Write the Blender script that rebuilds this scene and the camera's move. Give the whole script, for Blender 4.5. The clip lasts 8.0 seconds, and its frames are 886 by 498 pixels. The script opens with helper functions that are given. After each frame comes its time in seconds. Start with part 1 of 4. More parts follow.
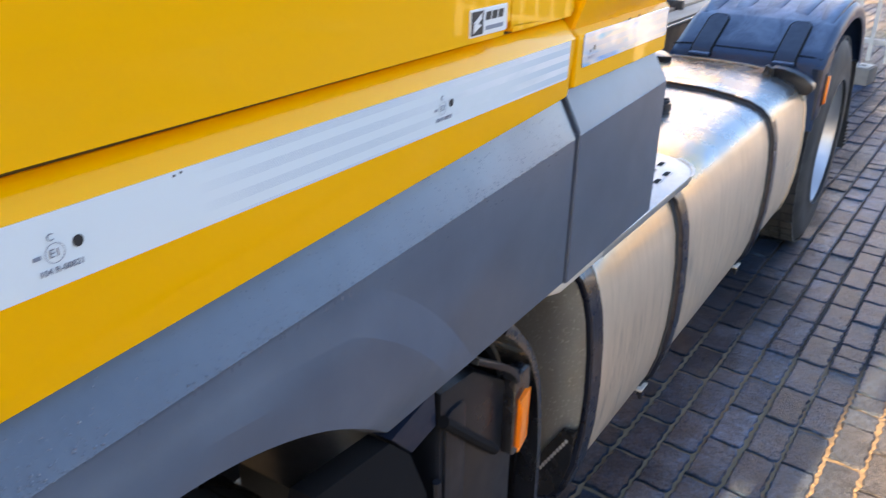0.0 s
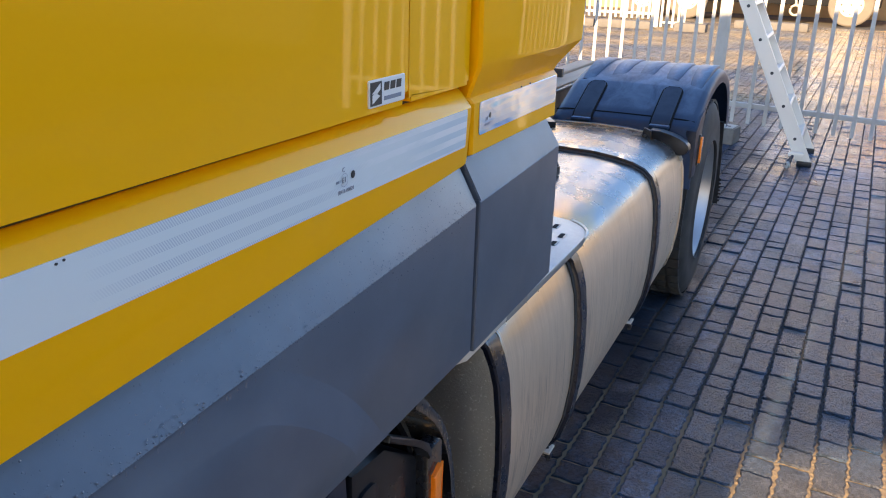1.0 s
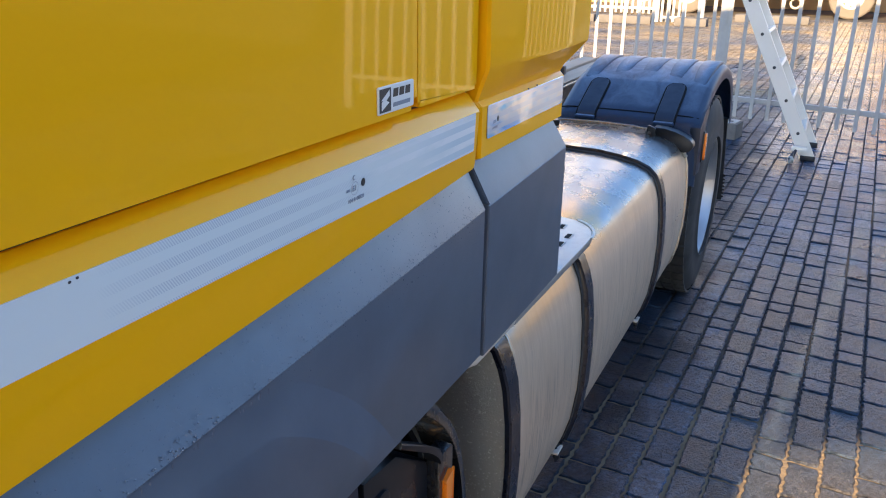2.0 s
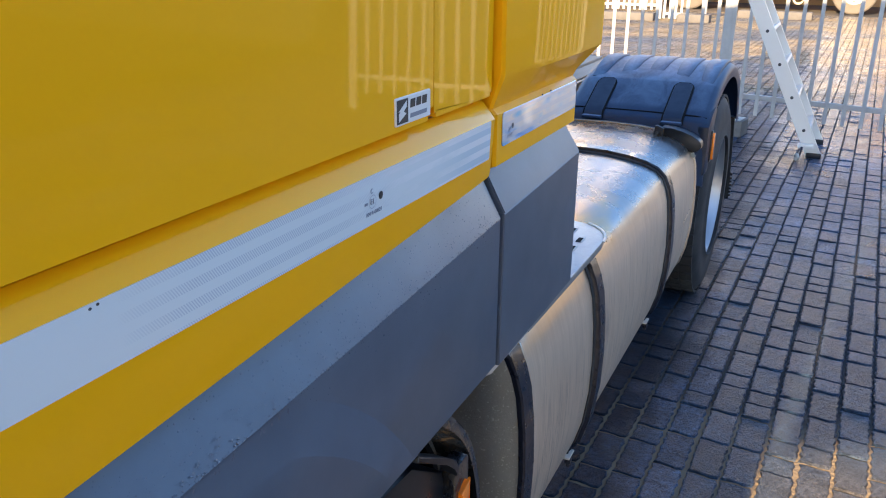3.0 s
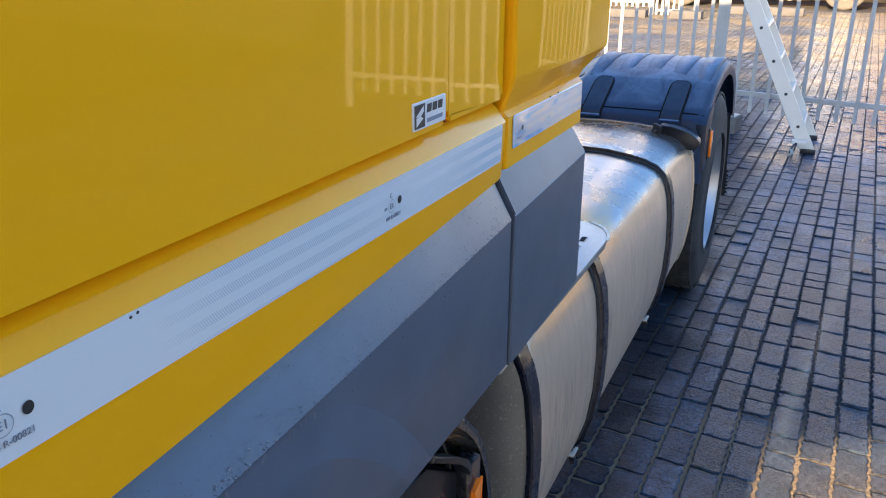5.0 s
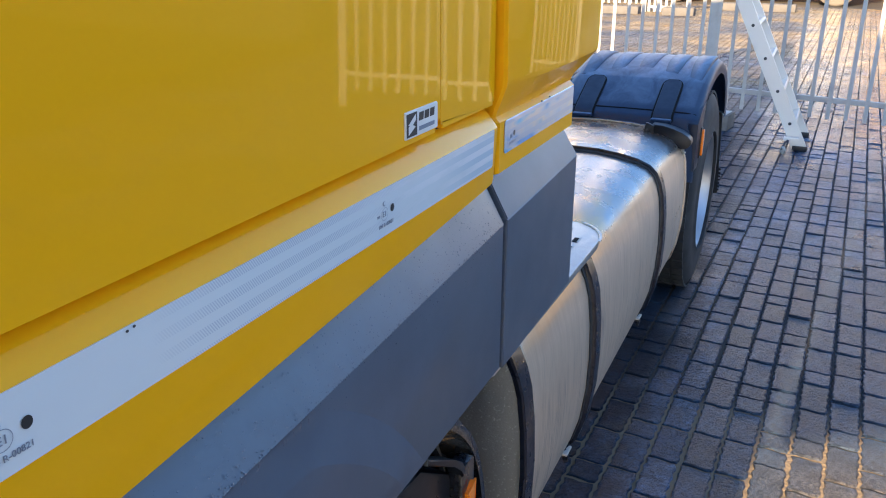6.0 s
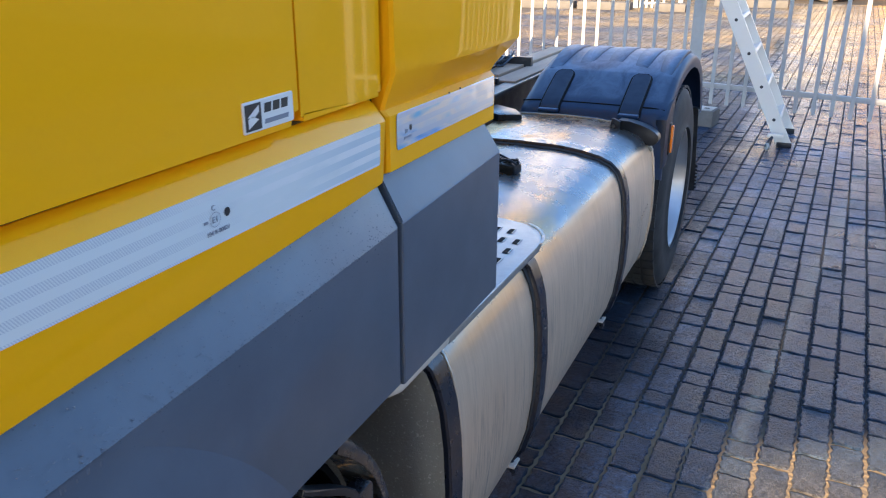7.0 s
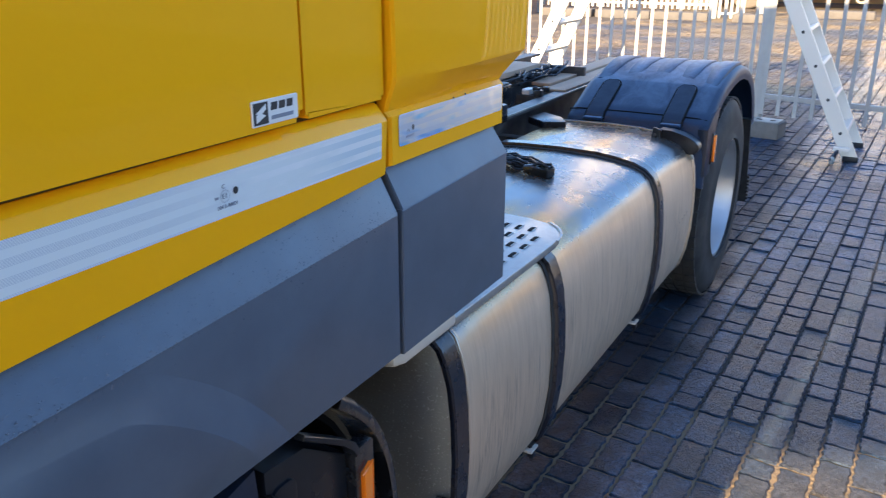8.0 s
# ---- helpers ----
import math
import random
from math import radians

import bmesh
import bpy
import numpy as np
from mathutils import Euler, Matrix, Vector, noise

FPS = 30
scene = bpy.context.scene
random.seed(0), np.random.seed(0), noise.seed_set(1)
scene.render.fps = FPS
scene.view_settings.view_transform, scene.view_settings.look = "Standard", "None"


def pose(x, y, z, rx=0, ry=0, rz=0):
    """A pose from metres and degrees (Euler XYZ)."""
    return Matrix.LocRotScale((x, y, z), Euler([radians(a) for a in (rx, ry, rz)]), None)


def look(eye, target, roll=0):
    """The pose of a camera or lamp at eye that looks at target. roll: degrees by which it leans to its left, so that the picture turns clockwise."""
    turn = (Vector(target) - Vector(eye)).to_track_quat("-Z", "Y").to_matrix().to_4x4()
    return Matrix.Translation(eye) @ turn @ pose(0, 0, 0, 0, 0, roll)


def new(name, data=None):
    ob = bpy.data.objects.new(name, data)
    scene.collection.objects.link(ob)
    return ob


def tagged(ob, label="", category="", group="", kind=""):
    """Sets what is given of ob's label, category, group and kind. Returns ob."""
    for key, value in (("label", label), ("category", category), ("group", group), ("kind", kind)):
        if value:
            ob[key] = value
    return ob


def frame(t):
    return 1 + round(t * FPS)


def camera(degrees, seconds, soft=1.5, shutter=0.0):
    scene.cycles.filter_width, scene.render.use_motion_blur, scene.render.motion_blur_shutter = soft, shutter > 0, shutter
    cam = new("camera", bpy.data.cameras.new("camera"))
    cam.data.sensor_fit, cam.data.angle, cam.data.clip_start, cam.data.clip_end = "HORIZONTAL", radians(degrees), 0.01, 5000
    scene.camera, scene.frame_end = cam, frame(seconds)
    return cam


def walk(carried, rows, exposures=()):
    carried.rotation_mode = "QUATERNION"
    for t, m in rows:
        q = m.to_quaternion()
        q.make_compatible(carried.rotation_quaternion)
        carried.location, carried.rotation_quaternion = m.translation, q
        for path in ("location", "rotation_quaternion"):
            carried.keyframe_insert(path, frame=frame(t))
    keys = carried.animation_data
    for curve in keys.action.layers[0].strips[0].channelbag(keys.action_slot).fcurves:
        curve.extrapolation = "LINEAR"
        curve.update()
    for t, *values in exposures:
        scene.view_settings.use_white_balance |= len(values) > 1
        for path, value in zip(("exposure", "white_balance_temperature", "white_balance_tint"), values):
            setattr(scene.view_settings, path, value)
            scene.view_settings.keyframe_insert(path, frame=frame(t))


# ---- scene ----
cam = camera(56.9, 8.0, soft=1.1, shutter=0.2)
PATH = [
    (0, (0.508, -1.178, 1.648), (-0.478, 0.352, 0.821), 1.2),
    (0.2, (0.517, -1.168, 1.650), (-0.383, 0.457, 0.909), 1.6),
    (0.5, (0.506, -1.155, 1.650), (-0.323, 0.532, 0.967), 1.5),
    (1, (0.478, -1.159, 1.644), (-0.314, 0.549, 0.971), 1.6),
    (1.5, (0.468, -1.156, 1.646), (-0.324, 0.552, 0.970), 1.3),
    (3, (0.437, -1.143, 1.664), (-0.364, 0.556, 0.979), 0.5),
    (3.5, (0.412, -1.132, 1.663), (-0.387, 0.569, 0.978), 0.5),
    (4, (0.403, -1.139, 1.666), (-0.394, 0.562, 0.981), 0.4),
    (4.5, (0.409, -1.154, 1.667), (-0.384, 0.549, 0.98), 0.3),
    (6, (0.419, -1.168, 1.689), (-0.353, 0.541, 0.991), 0.1),
    (6.5, (0.434, -1.119, 1.682), (-0.333, 0.59, 0.982), 0.1),
    (7, (0.515, -0.997, 1.659), (-0.25, 0.712, 0.956), 0.0),
    (7.5, (0.602, -0.976, 1.66), (-0.172, 0.731, 0.962), -0.1),
    (7.7, (0.658, -1.030, 1.667), (-0.154, 0.662, 0.978), -0.3),
    (8, (0.698, -1.091, 1.682), (-0.226, 0.545, 0.997), 0.0),
]
EXPOSURE = [(0.0, 2.70, 7250, 17), (0.25, 2.40, 7150, 17), (0.6, 2.02, 6850, 16), (1.1, 2.01, 6650, 15), (3.0, 2.03, 6220, 14), (8.0, 2.06, 6080, 13)]
walk(cam, [(t, look(eye, target, roll)) for t, eye, target, roll in PATH], EXPOSURE)

# ---- world, sun and exposure ----
SUN_WAY = Vector((0.12, 0.993, -0.364)).normalized()      # low sun from ahead of the truck
world = bpy.data.worlds.new("sky")
scene.world = world
world.use_nodes = True
wn = world.node_tree.nodes
sky = wn.new("ShaderNodeTexSky")
sky.sky_type, sky.sun_disc = "NISHITA", False
sky.sun_elevation = math.asin(-SUN_WAY.z)
sky.sun_rotation = math.atan2(-SUN_WAY.x, -SUN_WAY.y)
sky.air_density, sky.dust_density, sky.ozone_density = 1.0, 0.25, 3.5
wn["Background"].inputs["Strength"].default_value = 0.15
world.node_tree.links.new(sky.outputs[0], wn["Background"].inputs["Color"])
sun = new("sun", bpy.data.lights.new("sun", "SUN"))
sun.data.energy, sun.data.angle, sun.data.color = 6.6, radians(0.6), (1.0, 0.73, 0.41)
sun.matrix_world = look((-2, -20, 8), Vector((-2, -20, 8)) + SUN_WAY)


# ---- materials ----
def material(name, colour, rough=0.5, metal=0.0, coat=0.0, spec=0.5):
    m = bpy.data.materials.new(name)
    m.use_nodes = True
    b = m.node_tree.nodes["Principled BSDF"]
    b.inputs["Base Color"].default_value = (*colour, 1)
    b.inputs["Roughness"].default_value = rough
    b.inputs["Metallic"].default_value = metal
    b.inputs["Coat Weight"].default_value = coat
    b.inputs["Coat Roughness"].default_value = 0.03
    b.inputs["Specular IOR Level"].default_value = spec
    return m


def noise_tex(m, scale, detail=4, rough=0.6, stretch=(1, 1, 1), dist=0.0):
    """A noise in object space; its factor socket."""
    n, l = m.node_tree.nodes, m.node_tree.links
    co, mp, tx = n.new("ShaderNodeTexCoord"), n.new("ShaderNodeMapping"), n.new("ShaderNodeTexNoise")
    mp.inputs["Scale"].default_value = stretch
    tx.inputs["Scale"].default_value, tx.inputs["Detail"].default_value = scale, detail
    tx.inputs["Roughness"].default_value, tx.inputs["Distortion"].default_value = rough, dist
    l.new(co.outputs["Object"], mp.inputs[0])
    l.new(mp.outputs[0], tx.inputs["Vector"])
    return tx.outputs["Fac"]


def ramp(m, fac, stops):
    n, l = m.node_tree.nodes, m.node_tree.links
    r = n.new("ShaderNodeValToRGB")
    e = r.color_ramp.elements
    while len(e) < len(stops):
        e.new(0.5)
    for el, (p, c) in zip(e, stops):
        el.position = p
        el.color = (*c, 1) if isinstance(c, tuple) else (c, c, c, 1)
    l.new(fac, r.inputs[0])
    return r.outputs[0]


def mix(m, fac, a, b, mode="MIX"):
    n, l = m.node_tree.nodes, m.node_tree.links
    x = n.new("ShaderNodeMix")
    x.data_type, x.blend_type = "RGBA", mode
    for sock, v in ((x.inputs["Factor"], fac), (x.inputs["A"], a), (x.inputs["B"], b)):
        if isinstance(v, bpy.types.NodeSocket):
            l.new(v, sock)
        elif isinstance(v, tuple):
            sock.default_value = (*v, 1)
        else:
            sock.default_value = v
    return x.outputs["Result"]


def plug(m, sock, value):
    m.node_tree.links.new(value, m.node_tree.nodes["Principled BSDF"].inputs[sock])


def bump(m, fac, strength, dist=0.01):
    n, l = m.node_tree.nodes, m.node_tree.links
    b = n.new("ShaderNodeBump")
    b.inputs["Strength"].default_value, b.inputs["Distance"].default_value = strength, dist
    l.new(fac, b.inputs["Height"])
    plug(m, "Normal", b.outputs[0])


YELLOW = material("yellow_paint", (0.98, 0.439, 0.0002), 0.5, 0.0, 0.38, 0.04)
plug(YELLOW, "Base Color", mix(YELLOW, ramp(YELLOW, noise_tex(YELLOW, 3, 5), [(0.35, 0.0), (0.75, 1.0)]), (0.98, 0.439, 0.0002), (0.95, 0.432, 0.0004)))
_wave = noise_tex(YELLOW, 7, 1.5, stretch=(1, 1, 0.6))
_peel = noise_tex(YELLOW, 260, 2)
bump(YELLOW, mix(YELLOW, 0.018, _wave, _peel), 0.36, 0.01)

GREY = material("grey_plastic", (0.115, 0.12, 0.135), 0.5)
plug(GREY, "Base Color", mix(GREY, ramp(GREY, noise_tex(GREY, 9, 6), [(0.3, 0.0), (0.8, 1.0)]), (0.064, 0.083, 0.114), (0.089, 0.112, 0.147)))
plug(GREY, "Roughness", ramp(GREY, noise_tex(GREY, 4, 6), [(0.3, 0.30), (0.7, 0.42)]))
bump(GREY, noise_tex(GREY, 900, 2), 0.06, 0.001)

ALU = material("worn_aluminium", (0.62, 0.61, 0.59), 0.3, 0.85)
_streak = noise_tex(ALU, 16, 6, 0.65, (0.15, 1.6, 0.16), 0.1)
_fine = noise_tex(ALU, 60, 4, 0.7, (0.4, 2.5, 0.25))
_n, _l = ALU.node_tree.nodes, ALU.node_tree.links
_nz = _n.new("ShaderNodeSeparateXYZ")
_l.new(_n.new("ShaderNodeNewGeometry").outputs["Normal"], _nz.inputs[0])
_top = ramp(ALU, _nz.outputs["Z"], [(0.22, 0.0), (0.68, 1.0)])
_drip = ramp(ALU, noise_tex(ALU, 52, 6, 0.7, (0.08, 3.0, 0.13), 0.0), [(0.50, 0.0), (0.60, 0.85)])
_drip = mix(ALU, 1.0, _drip, ramp(ALU, noise_tex(ALU, 9, 5, 0.6, (0.3, 1.6, 0.5)), [(0.40, 0.1), (0.62, 1.0)]), "MULTIPLY")
_low = _n.new("ShaderNodeSeparateXYZ")
_l.new(_n.new("ShaderNodeTexCoord").outputs["Object"], _low.inputs[0])
_drip = mix(ALU, 1.0, _drip, ramp(ALU, _low.outputs["Z"], [(0.55, 1.0), (0.85, 0.12)]), "MULTIPLY")
_chalk = ramp(ALU, noise_tex(ALU, 40, 6, 0.7, (0.10, 3.0, 0.09), 0.0), [(0.50, 0.0), (0.66, 0.16)])
_side = mix(ALU, ramp(ALU, _streak, [(0.3, 0.0), (0.7, 1.0)]), (0.58, 0.462, 0.345), (0.69, 0.565, 0.435))
_side = mix(ALU, _chalk, _side, (0.92, 0.80, 0.66))
_side = mix(ALU, _drip, _side, (0.24, 0.20, 0.165))
# darker base for upward faces, holding down the sky's reflection
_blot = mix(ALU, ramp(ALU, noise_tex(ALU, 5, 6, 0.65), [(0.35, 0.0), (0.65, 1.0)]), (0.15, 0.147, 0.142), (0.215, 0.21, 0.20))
# golden reflections painted as patches on the tank top
_gold_reflect = ramp(ALU, noise_tex(ALU, 4.5, 4, 0.55, (1.0, 0.35, 1.0), 0.4), [(0.47, 0.0), (0.60, 0.75)])
_blot = mix(ALU, _gold_reflect, _blot, (0.40, 0.27, 0.15))
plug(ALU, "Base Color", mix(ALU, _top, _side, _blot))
plug(ALU, "Metallic", mix(ALU, _top, (0.68, 0.68, 0.68), ramp(ALU, _gold_reflect, [(0.0, 0.7), (0.75, 0.9)])))
plug(ALU, "Specular Tint", mix(ALU, _top, (1.0, 1.0, 1.0), mix(ALU, _gold_reflect, (0.66, 0.70, 0.76), (0.88, 0.66, 0.42))))
plug(ALU, "Roughness", mix(ALU, _top, ramp(ALU, _fine, [(0.3, 0.36), (0.7, 0.5)]), ramp(ALU, noise_tex(ALU, 7, 6, 0.7), [(0.35, 0.20), (0.7, 0.34)])))
bump(ALU, mix(ALU, 0.03, noise_tex(ALU, 6, 3, 0.5, (1.0, 0.45, 1.0)), noise_tex(ALU, 90, 5)), 0.13, 0.02)

ALU_DULL = material("dull_aluminium", (0.36, 0.34, 0.30), 0.55, 0.7)
plug(ALU_DULL, "Base Color", mix(ALU_DULL, ramp(ALU_DULL, noise_tex(ALU_DULL, 170, 2), [(0.62, 0.0), (0.72, 1.0)]), mix(ALU_DULL, noise_tex(ALU_DULL, 6, 5), (0.26, 0.26, 0.235), (0.40, 0.395, 0.36)), (0.58, 0.57, 0.52)))
bump(ALU_DULL, noise_tex(ALU_DULL, 120, 4, 0.8), 0.6, 0.003)

ALU_CLEAN = material("ladder_aluminium", (0.60, 0.56, 0.50), 0.45, 0.25)
plug(ALU_CLEAN, "Roughness", ramp(ALU_CLEAN, noise_tex(ALU_CLEAN, 14, 4), [(0.3, 0.3), (0.7, 0.5)]))

STEEL = material("strap_steel", (0.008, 0.011, 0.020), 0.25, 0.0, 0.25, 0.3)
plug(STEEL, "Roughness", ramp(STEEL, noise_tex(STEEL, 25, 4), [(0.3, 0.2), (0.7, 0.42)]))

BLACK = material("black_plastic", (0.02, 0.021, 0.024), 0.42, 0.0, 0.0, 0.3)
plug(BLACK, "Base Color", mix(BLACK, ramp(BLACK, noise_tex(BLACK, 11, 6), [(0.45, 0.0), (0.8, 1.0)]), (0.008, 0.010, 0.014), (0.020, 0.023, 0.030)))
plug(BLACK, "Roughness", ramp(BLACK, noise_tex(BLACK, 6, 5), [(0.3, 0.22), (0.7, 0.45)]))

LINER = material("felt_liner", (0.06, 0.057, 0.052), 0.9, 0.0, 0.0, 0.1)
plug(LINER, "Base Color", mix(LINER, noise_tex(LINER, 30, 6), (0.20, 0.185, 0.165), (0.31, 0.285, 0.25)))

FENDER = material("mudguard_plastic", (0.035, 0.04, 0.055), 0.5, 0.0, 0.0, 0.32)
_n, _l = FENDER.node_tree.nodes, FENDER.node_tree.links
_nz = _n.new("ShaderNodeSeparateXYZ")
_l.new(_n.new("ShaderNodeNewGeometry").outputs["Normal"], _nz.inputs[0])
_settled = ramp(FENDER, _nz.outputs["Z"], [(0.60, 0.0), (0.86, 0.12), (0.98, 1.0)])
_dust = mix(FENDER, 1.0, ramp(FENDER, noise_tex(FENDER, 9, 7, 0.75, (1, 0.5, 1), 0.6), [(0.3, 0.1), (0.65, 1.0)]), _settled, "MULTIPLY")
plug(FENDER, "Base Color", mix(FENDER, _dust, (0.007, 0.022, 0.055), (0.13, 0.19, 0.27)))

PLATE = material("plate_plastic", (0.006, 0.014, 0.032), 0.42, 0.0, 0.0, 0.4)
plug(PLATE, "Roughness", ramp(PLATE, noise_tex(PLATE, 20, 4), [(0.3, 0.34), (0.7, 0.55)]))

RUBBER = material("tyre_rubber", (0.028, 0.028, 0.03), 0.75)
plug(RUBBER, "Base Color", mix(RUBBER, ramp(RUBBER, noise_tex(RUBBER, 12, 6), [(0.4, 0.0), (0.8, 1.0)]), (0.012, 0.012, 0.013), (0.040, 0.038, 0.036)))

RIM = material("wheel_silver", (0.46, 0.46, 0.46), 0.35, 0.75)
plug(RIM, "Roughness", ramp(RIM, noise_tex(RIM, 9, 5), [(0.3, 0.28), (0.7, 0.5)]))

TAPE = material("reflective_tape", (0.62, 0.64, 0.70), 0.26, 0.25, 0.5)
_n, _l = TAPE.node_tree.nodes, TAPE.node_tree.links
_co = _n.new("ShaderNodeTexCoord")
_sep = _n.new("ShaderNodeSeparateXYZ")
_l.new(_co.outputs["Object"], _sep.inputs[0])


def _math(op, a, b):
    x = _n.new("ShaderNodeMath")
    x.operation = op
    for sock, v in zip(x.inputs, (a, b)):
        if isinstance(v, bpy.types.NodeSocket):
            _l.new(v, sock)
        else:
            sock.default_value = v
    return x.outputs[0]


# three rows of embossed cells, fading in and out along the tape
_row = _math("PINGPONG", _math("ADD", _sep.outputs["Z"], 0.0045), 0.0092)
_band = _math("GREATER_THAN", _row, 0.0046)
_cell = _math("GREATER_THAN", _math("PINGPONG", _math("ADD", _sep.outputs["Y"], _math("MULTIPLY", _sep.outputs["Z"], 0.7)), 0.0015), 0.00075)
_mid = ramp(TAPE, _math("ADD", _math("MULTIPLY", _sep.outputs["Y"], -1.0), _math("MULTIPLY", noise_tex(TAPE, 6, 2), 0.25)), [(0.44, 0.15), (0.58, 1.0), (0.80, 1.0), (0.88, 0.0)])
_cells = _math("MULTIPLY", _band, _math("MULTIPLY", _cell, _mid))
_base = mix(TAPE, _cells, (0.78, 0.85, 0.87), (0.56, 0.64, 0.72))
# bright and bluish rows towards the rear end: tape sheen in the colour
_stripe = _math("MULTIPLY", _band, _math("MULTIPLY", ramp(TAPE, _math("ADD", _sep.outputs["Y"], 1.0), [(0.50, 0.0), (0.76, 0.6)]), ramp(TAPE, noise_tex(TAPE, 7, 3, 0.6, (1, 1, 4)), [(0.38, 0.0), (0.55, 1.0)])))
_gap = _math("MULTIPLY", _math("SUBTRACT", 1.0, _band), ramp(TAPE, _math("ADD", _sep.outputs["Y"], 1.0), [(0.76, 0.0), (0.90, 0.5)]))
_base = mix(TAPE, _gap, mix(TAPE, _stripe, _base, (0.95, 0.96, 0.97)), (0.44, 0.60, 0.76))
plug(TAPE, "Base Color", _base)
FOIL = material("prismatic_tape", (0.72, 0.75, 0.82), 0.22, 0.55, 0.5)
_n, _l = FOIL.node_tree.nodes, FOIL.node_tree.links
_co = _n.new("ShaderNodeTexCoord")
_sep = _n.new("ShaderNodeSeparateXYZ")
_l.new(_co.outputs["Object"], _sep.inputs[0])
_row = _math("PINGPONG", _math("ADD", _sep.outputs["Z"], 0.0045), 0.0092)
# iridescent glints of the tape painted as patches of hue
_hue = ramp(FOIL, noise_tex(FOIL, 9, 2, 0.5, (1, 1, 3)), [(0.3, (0.16, 0.42, 0.90)), (0.42, (0.60, 0.74, 0.92)), (0.56, (0.82, 0.80, 0.76)), (0.7, (0.20, 0.55, 0.92))])
plug(FOIL, "Base Color", mix(FOIL, _math("GREATER_THAN", _row, 0.005), _hue, (0.62, 0.70, 0.84)))

WHITE = material("white_fence_paint", (0.74, 0.74, 0.73), 0.5)
plug(WHITE, "Base Color", mix(WHITE, ramp(WHITE, noise_tex(WHITE, 8, 5), [(0.4, 0.0), (0.8, 1.0)]), (0.335, 0.325, 0.305), (0.27, 0.262, 0.245)))
LABEL_WHITE = material("badge_white", (0.72, 0.72, 0.70), 0.35)
INK = material("black_print", (0.02, 0.02, 0.022), 0.5)
INK_GREY = material("grey_print", (0.20, 0.22, 0.27), 0.5)
AMBER = material("amber_lens", (0.90, 0.20, 0.004), 0.2, 0.0, 0.6)
bump(AMBER, noise_tex(AMBER, 120, 1), 0.3, 0.003)
GAP_SHADE = material("gap_shade", (0.085, 0.05, 0.008), 0.7, 0.0, 0.0, 0.2)
# near-black for gaps, holes, housings and undersides
DARK = material("near_black", (0.008, 0.008, 0.009), 0.8, 0.0, 0.0, 0.1)
TAN_TOP = material("tan_timber_lit_rail", (0.25, 0.17, 0.10), 0.75)
plug(TAN_TOP, "Base Color", mix(TAN_TOP, noise_tex(TAN_TOP, 12, 6, 0.6, (1, 0.1, 1)), (0.30, 0.20, 0.125), (0.52, 0.375, 0.26)))
CONCRETE = material("concrete", (0.33, 0.31, 0.29), 0.85)
plug(CONCRETE, "Base Color", mix(CONCRETE, noise_tex(CONCRETE, 18, 6), (0.075, 0.068, 0.062), (0.16, 0.145, 0.13)))
GALV = material("frame_paint", (0.06, 0.062, 0.066), 0.45, 0.2)
plug(GALV, "Base Color", mix(GALV, ramp(GALV, noise_tex(GALV, 10, 6), [(0.4, 0.0), (0.7, 1.0)]), (0.03, 0.031, 0.034), (0.12, 0.11, 0.10)))
PALE = material("pale_truck_paint", (0.6, 0.6, 0.58), 0.4)
RUST = material("brown_wall", (0.34, 0.20, 0.10), 0.8)
plug(RUST, "Base Color", mix(RUST, noise_tex(RUST, 0.35, 6, 0.7), (0.30, 0.17, 0.065), (0.60, 0.37, 0.15)))

# dark colour for the two unseen walls that hold back light
BACKDROP = material("dark_backdrop", (0.04, 0.045, 0.03), 0.9)
plug(BACKDROP, "Base Color", mix(BACKDROP, noise_tex(BACKDROP, 1.5, 7, 0.7), (0.02, 0.022, 0.015), (0.075, 0.07, 0.05)))
GLOSS = material("glossy_black", (0.012, 0.013, 0.016), 0.16, 0.0, 0.5)
plug(GLOSS, "Roughness", ramp(GLOSS, noise_tex(GLOSS, 18, 5), [(0.35, 0.14), (0.7, 0.36)]))
DROPLET = material("water_droplet", (0.10, 0.12, 0.155), 0.14, 0.0, 0.5)

PAVER = material("concrete_paver", (0.05, 0.05, 0.055), 0.4, 0.0, 0.0, 0.38)
_n, _l = PAVER.node_tree.nodes, PAVER.node_tree.links
_rnd = _n.new("ShaderNodeObjectInfo").outputs["Random"]
_isl = _n.new("ShaderNodeNewGeometry").outputs["Random Per Island"]
_var = _math("FRACT", _math("ADD", _rnd, _isl), 0.0)
_tone = ramp(PAVER, _var, [(0.0, (0.020, 0.044, 0.090)), (0.5, (0.036, 0.075, 0.145)), (1.0, (0.062, 0.114, 0.200))])
_stain = ramp(PAVER, noise_tex(PAVER, 1.3, 6, 0.65), [(0.4, 0.55), (0.6, 1.1)])
_mottle = ramp(PAVER, noise_tex(PAVER, 13, 6, 0.75), [(0.4, 0.6), (0.6, 1.35)])
_speck = mix(PAVER, 1.0, ramp(PAVER, noise_tex(PAVER, 60, 5, 0.9), [(0.40, 0.32), (0.60, 1.75)]), _mottle, "MULTIPLY")
_pos = _n.new("ShaderNodeSeparateXYZ")
_l.new(_n.new("ShaderNodeNewGeometry").outputs["Position"], _pos.inputs[0])
# fine mud over the far yard, its colour raised for the golden sunlight there
_mud_glow = _math("MULTIPLY", ramp(PAVER, _math("MULTIPLY", _pos.outputs["Y"], 0.05), [(0.37, 0.0), (0.50, 1.0)]), ramp(PAVER, noise_tex(PAVER, 0.45, 5), [(0.38, 0.15), (0.58, 1.0)]))
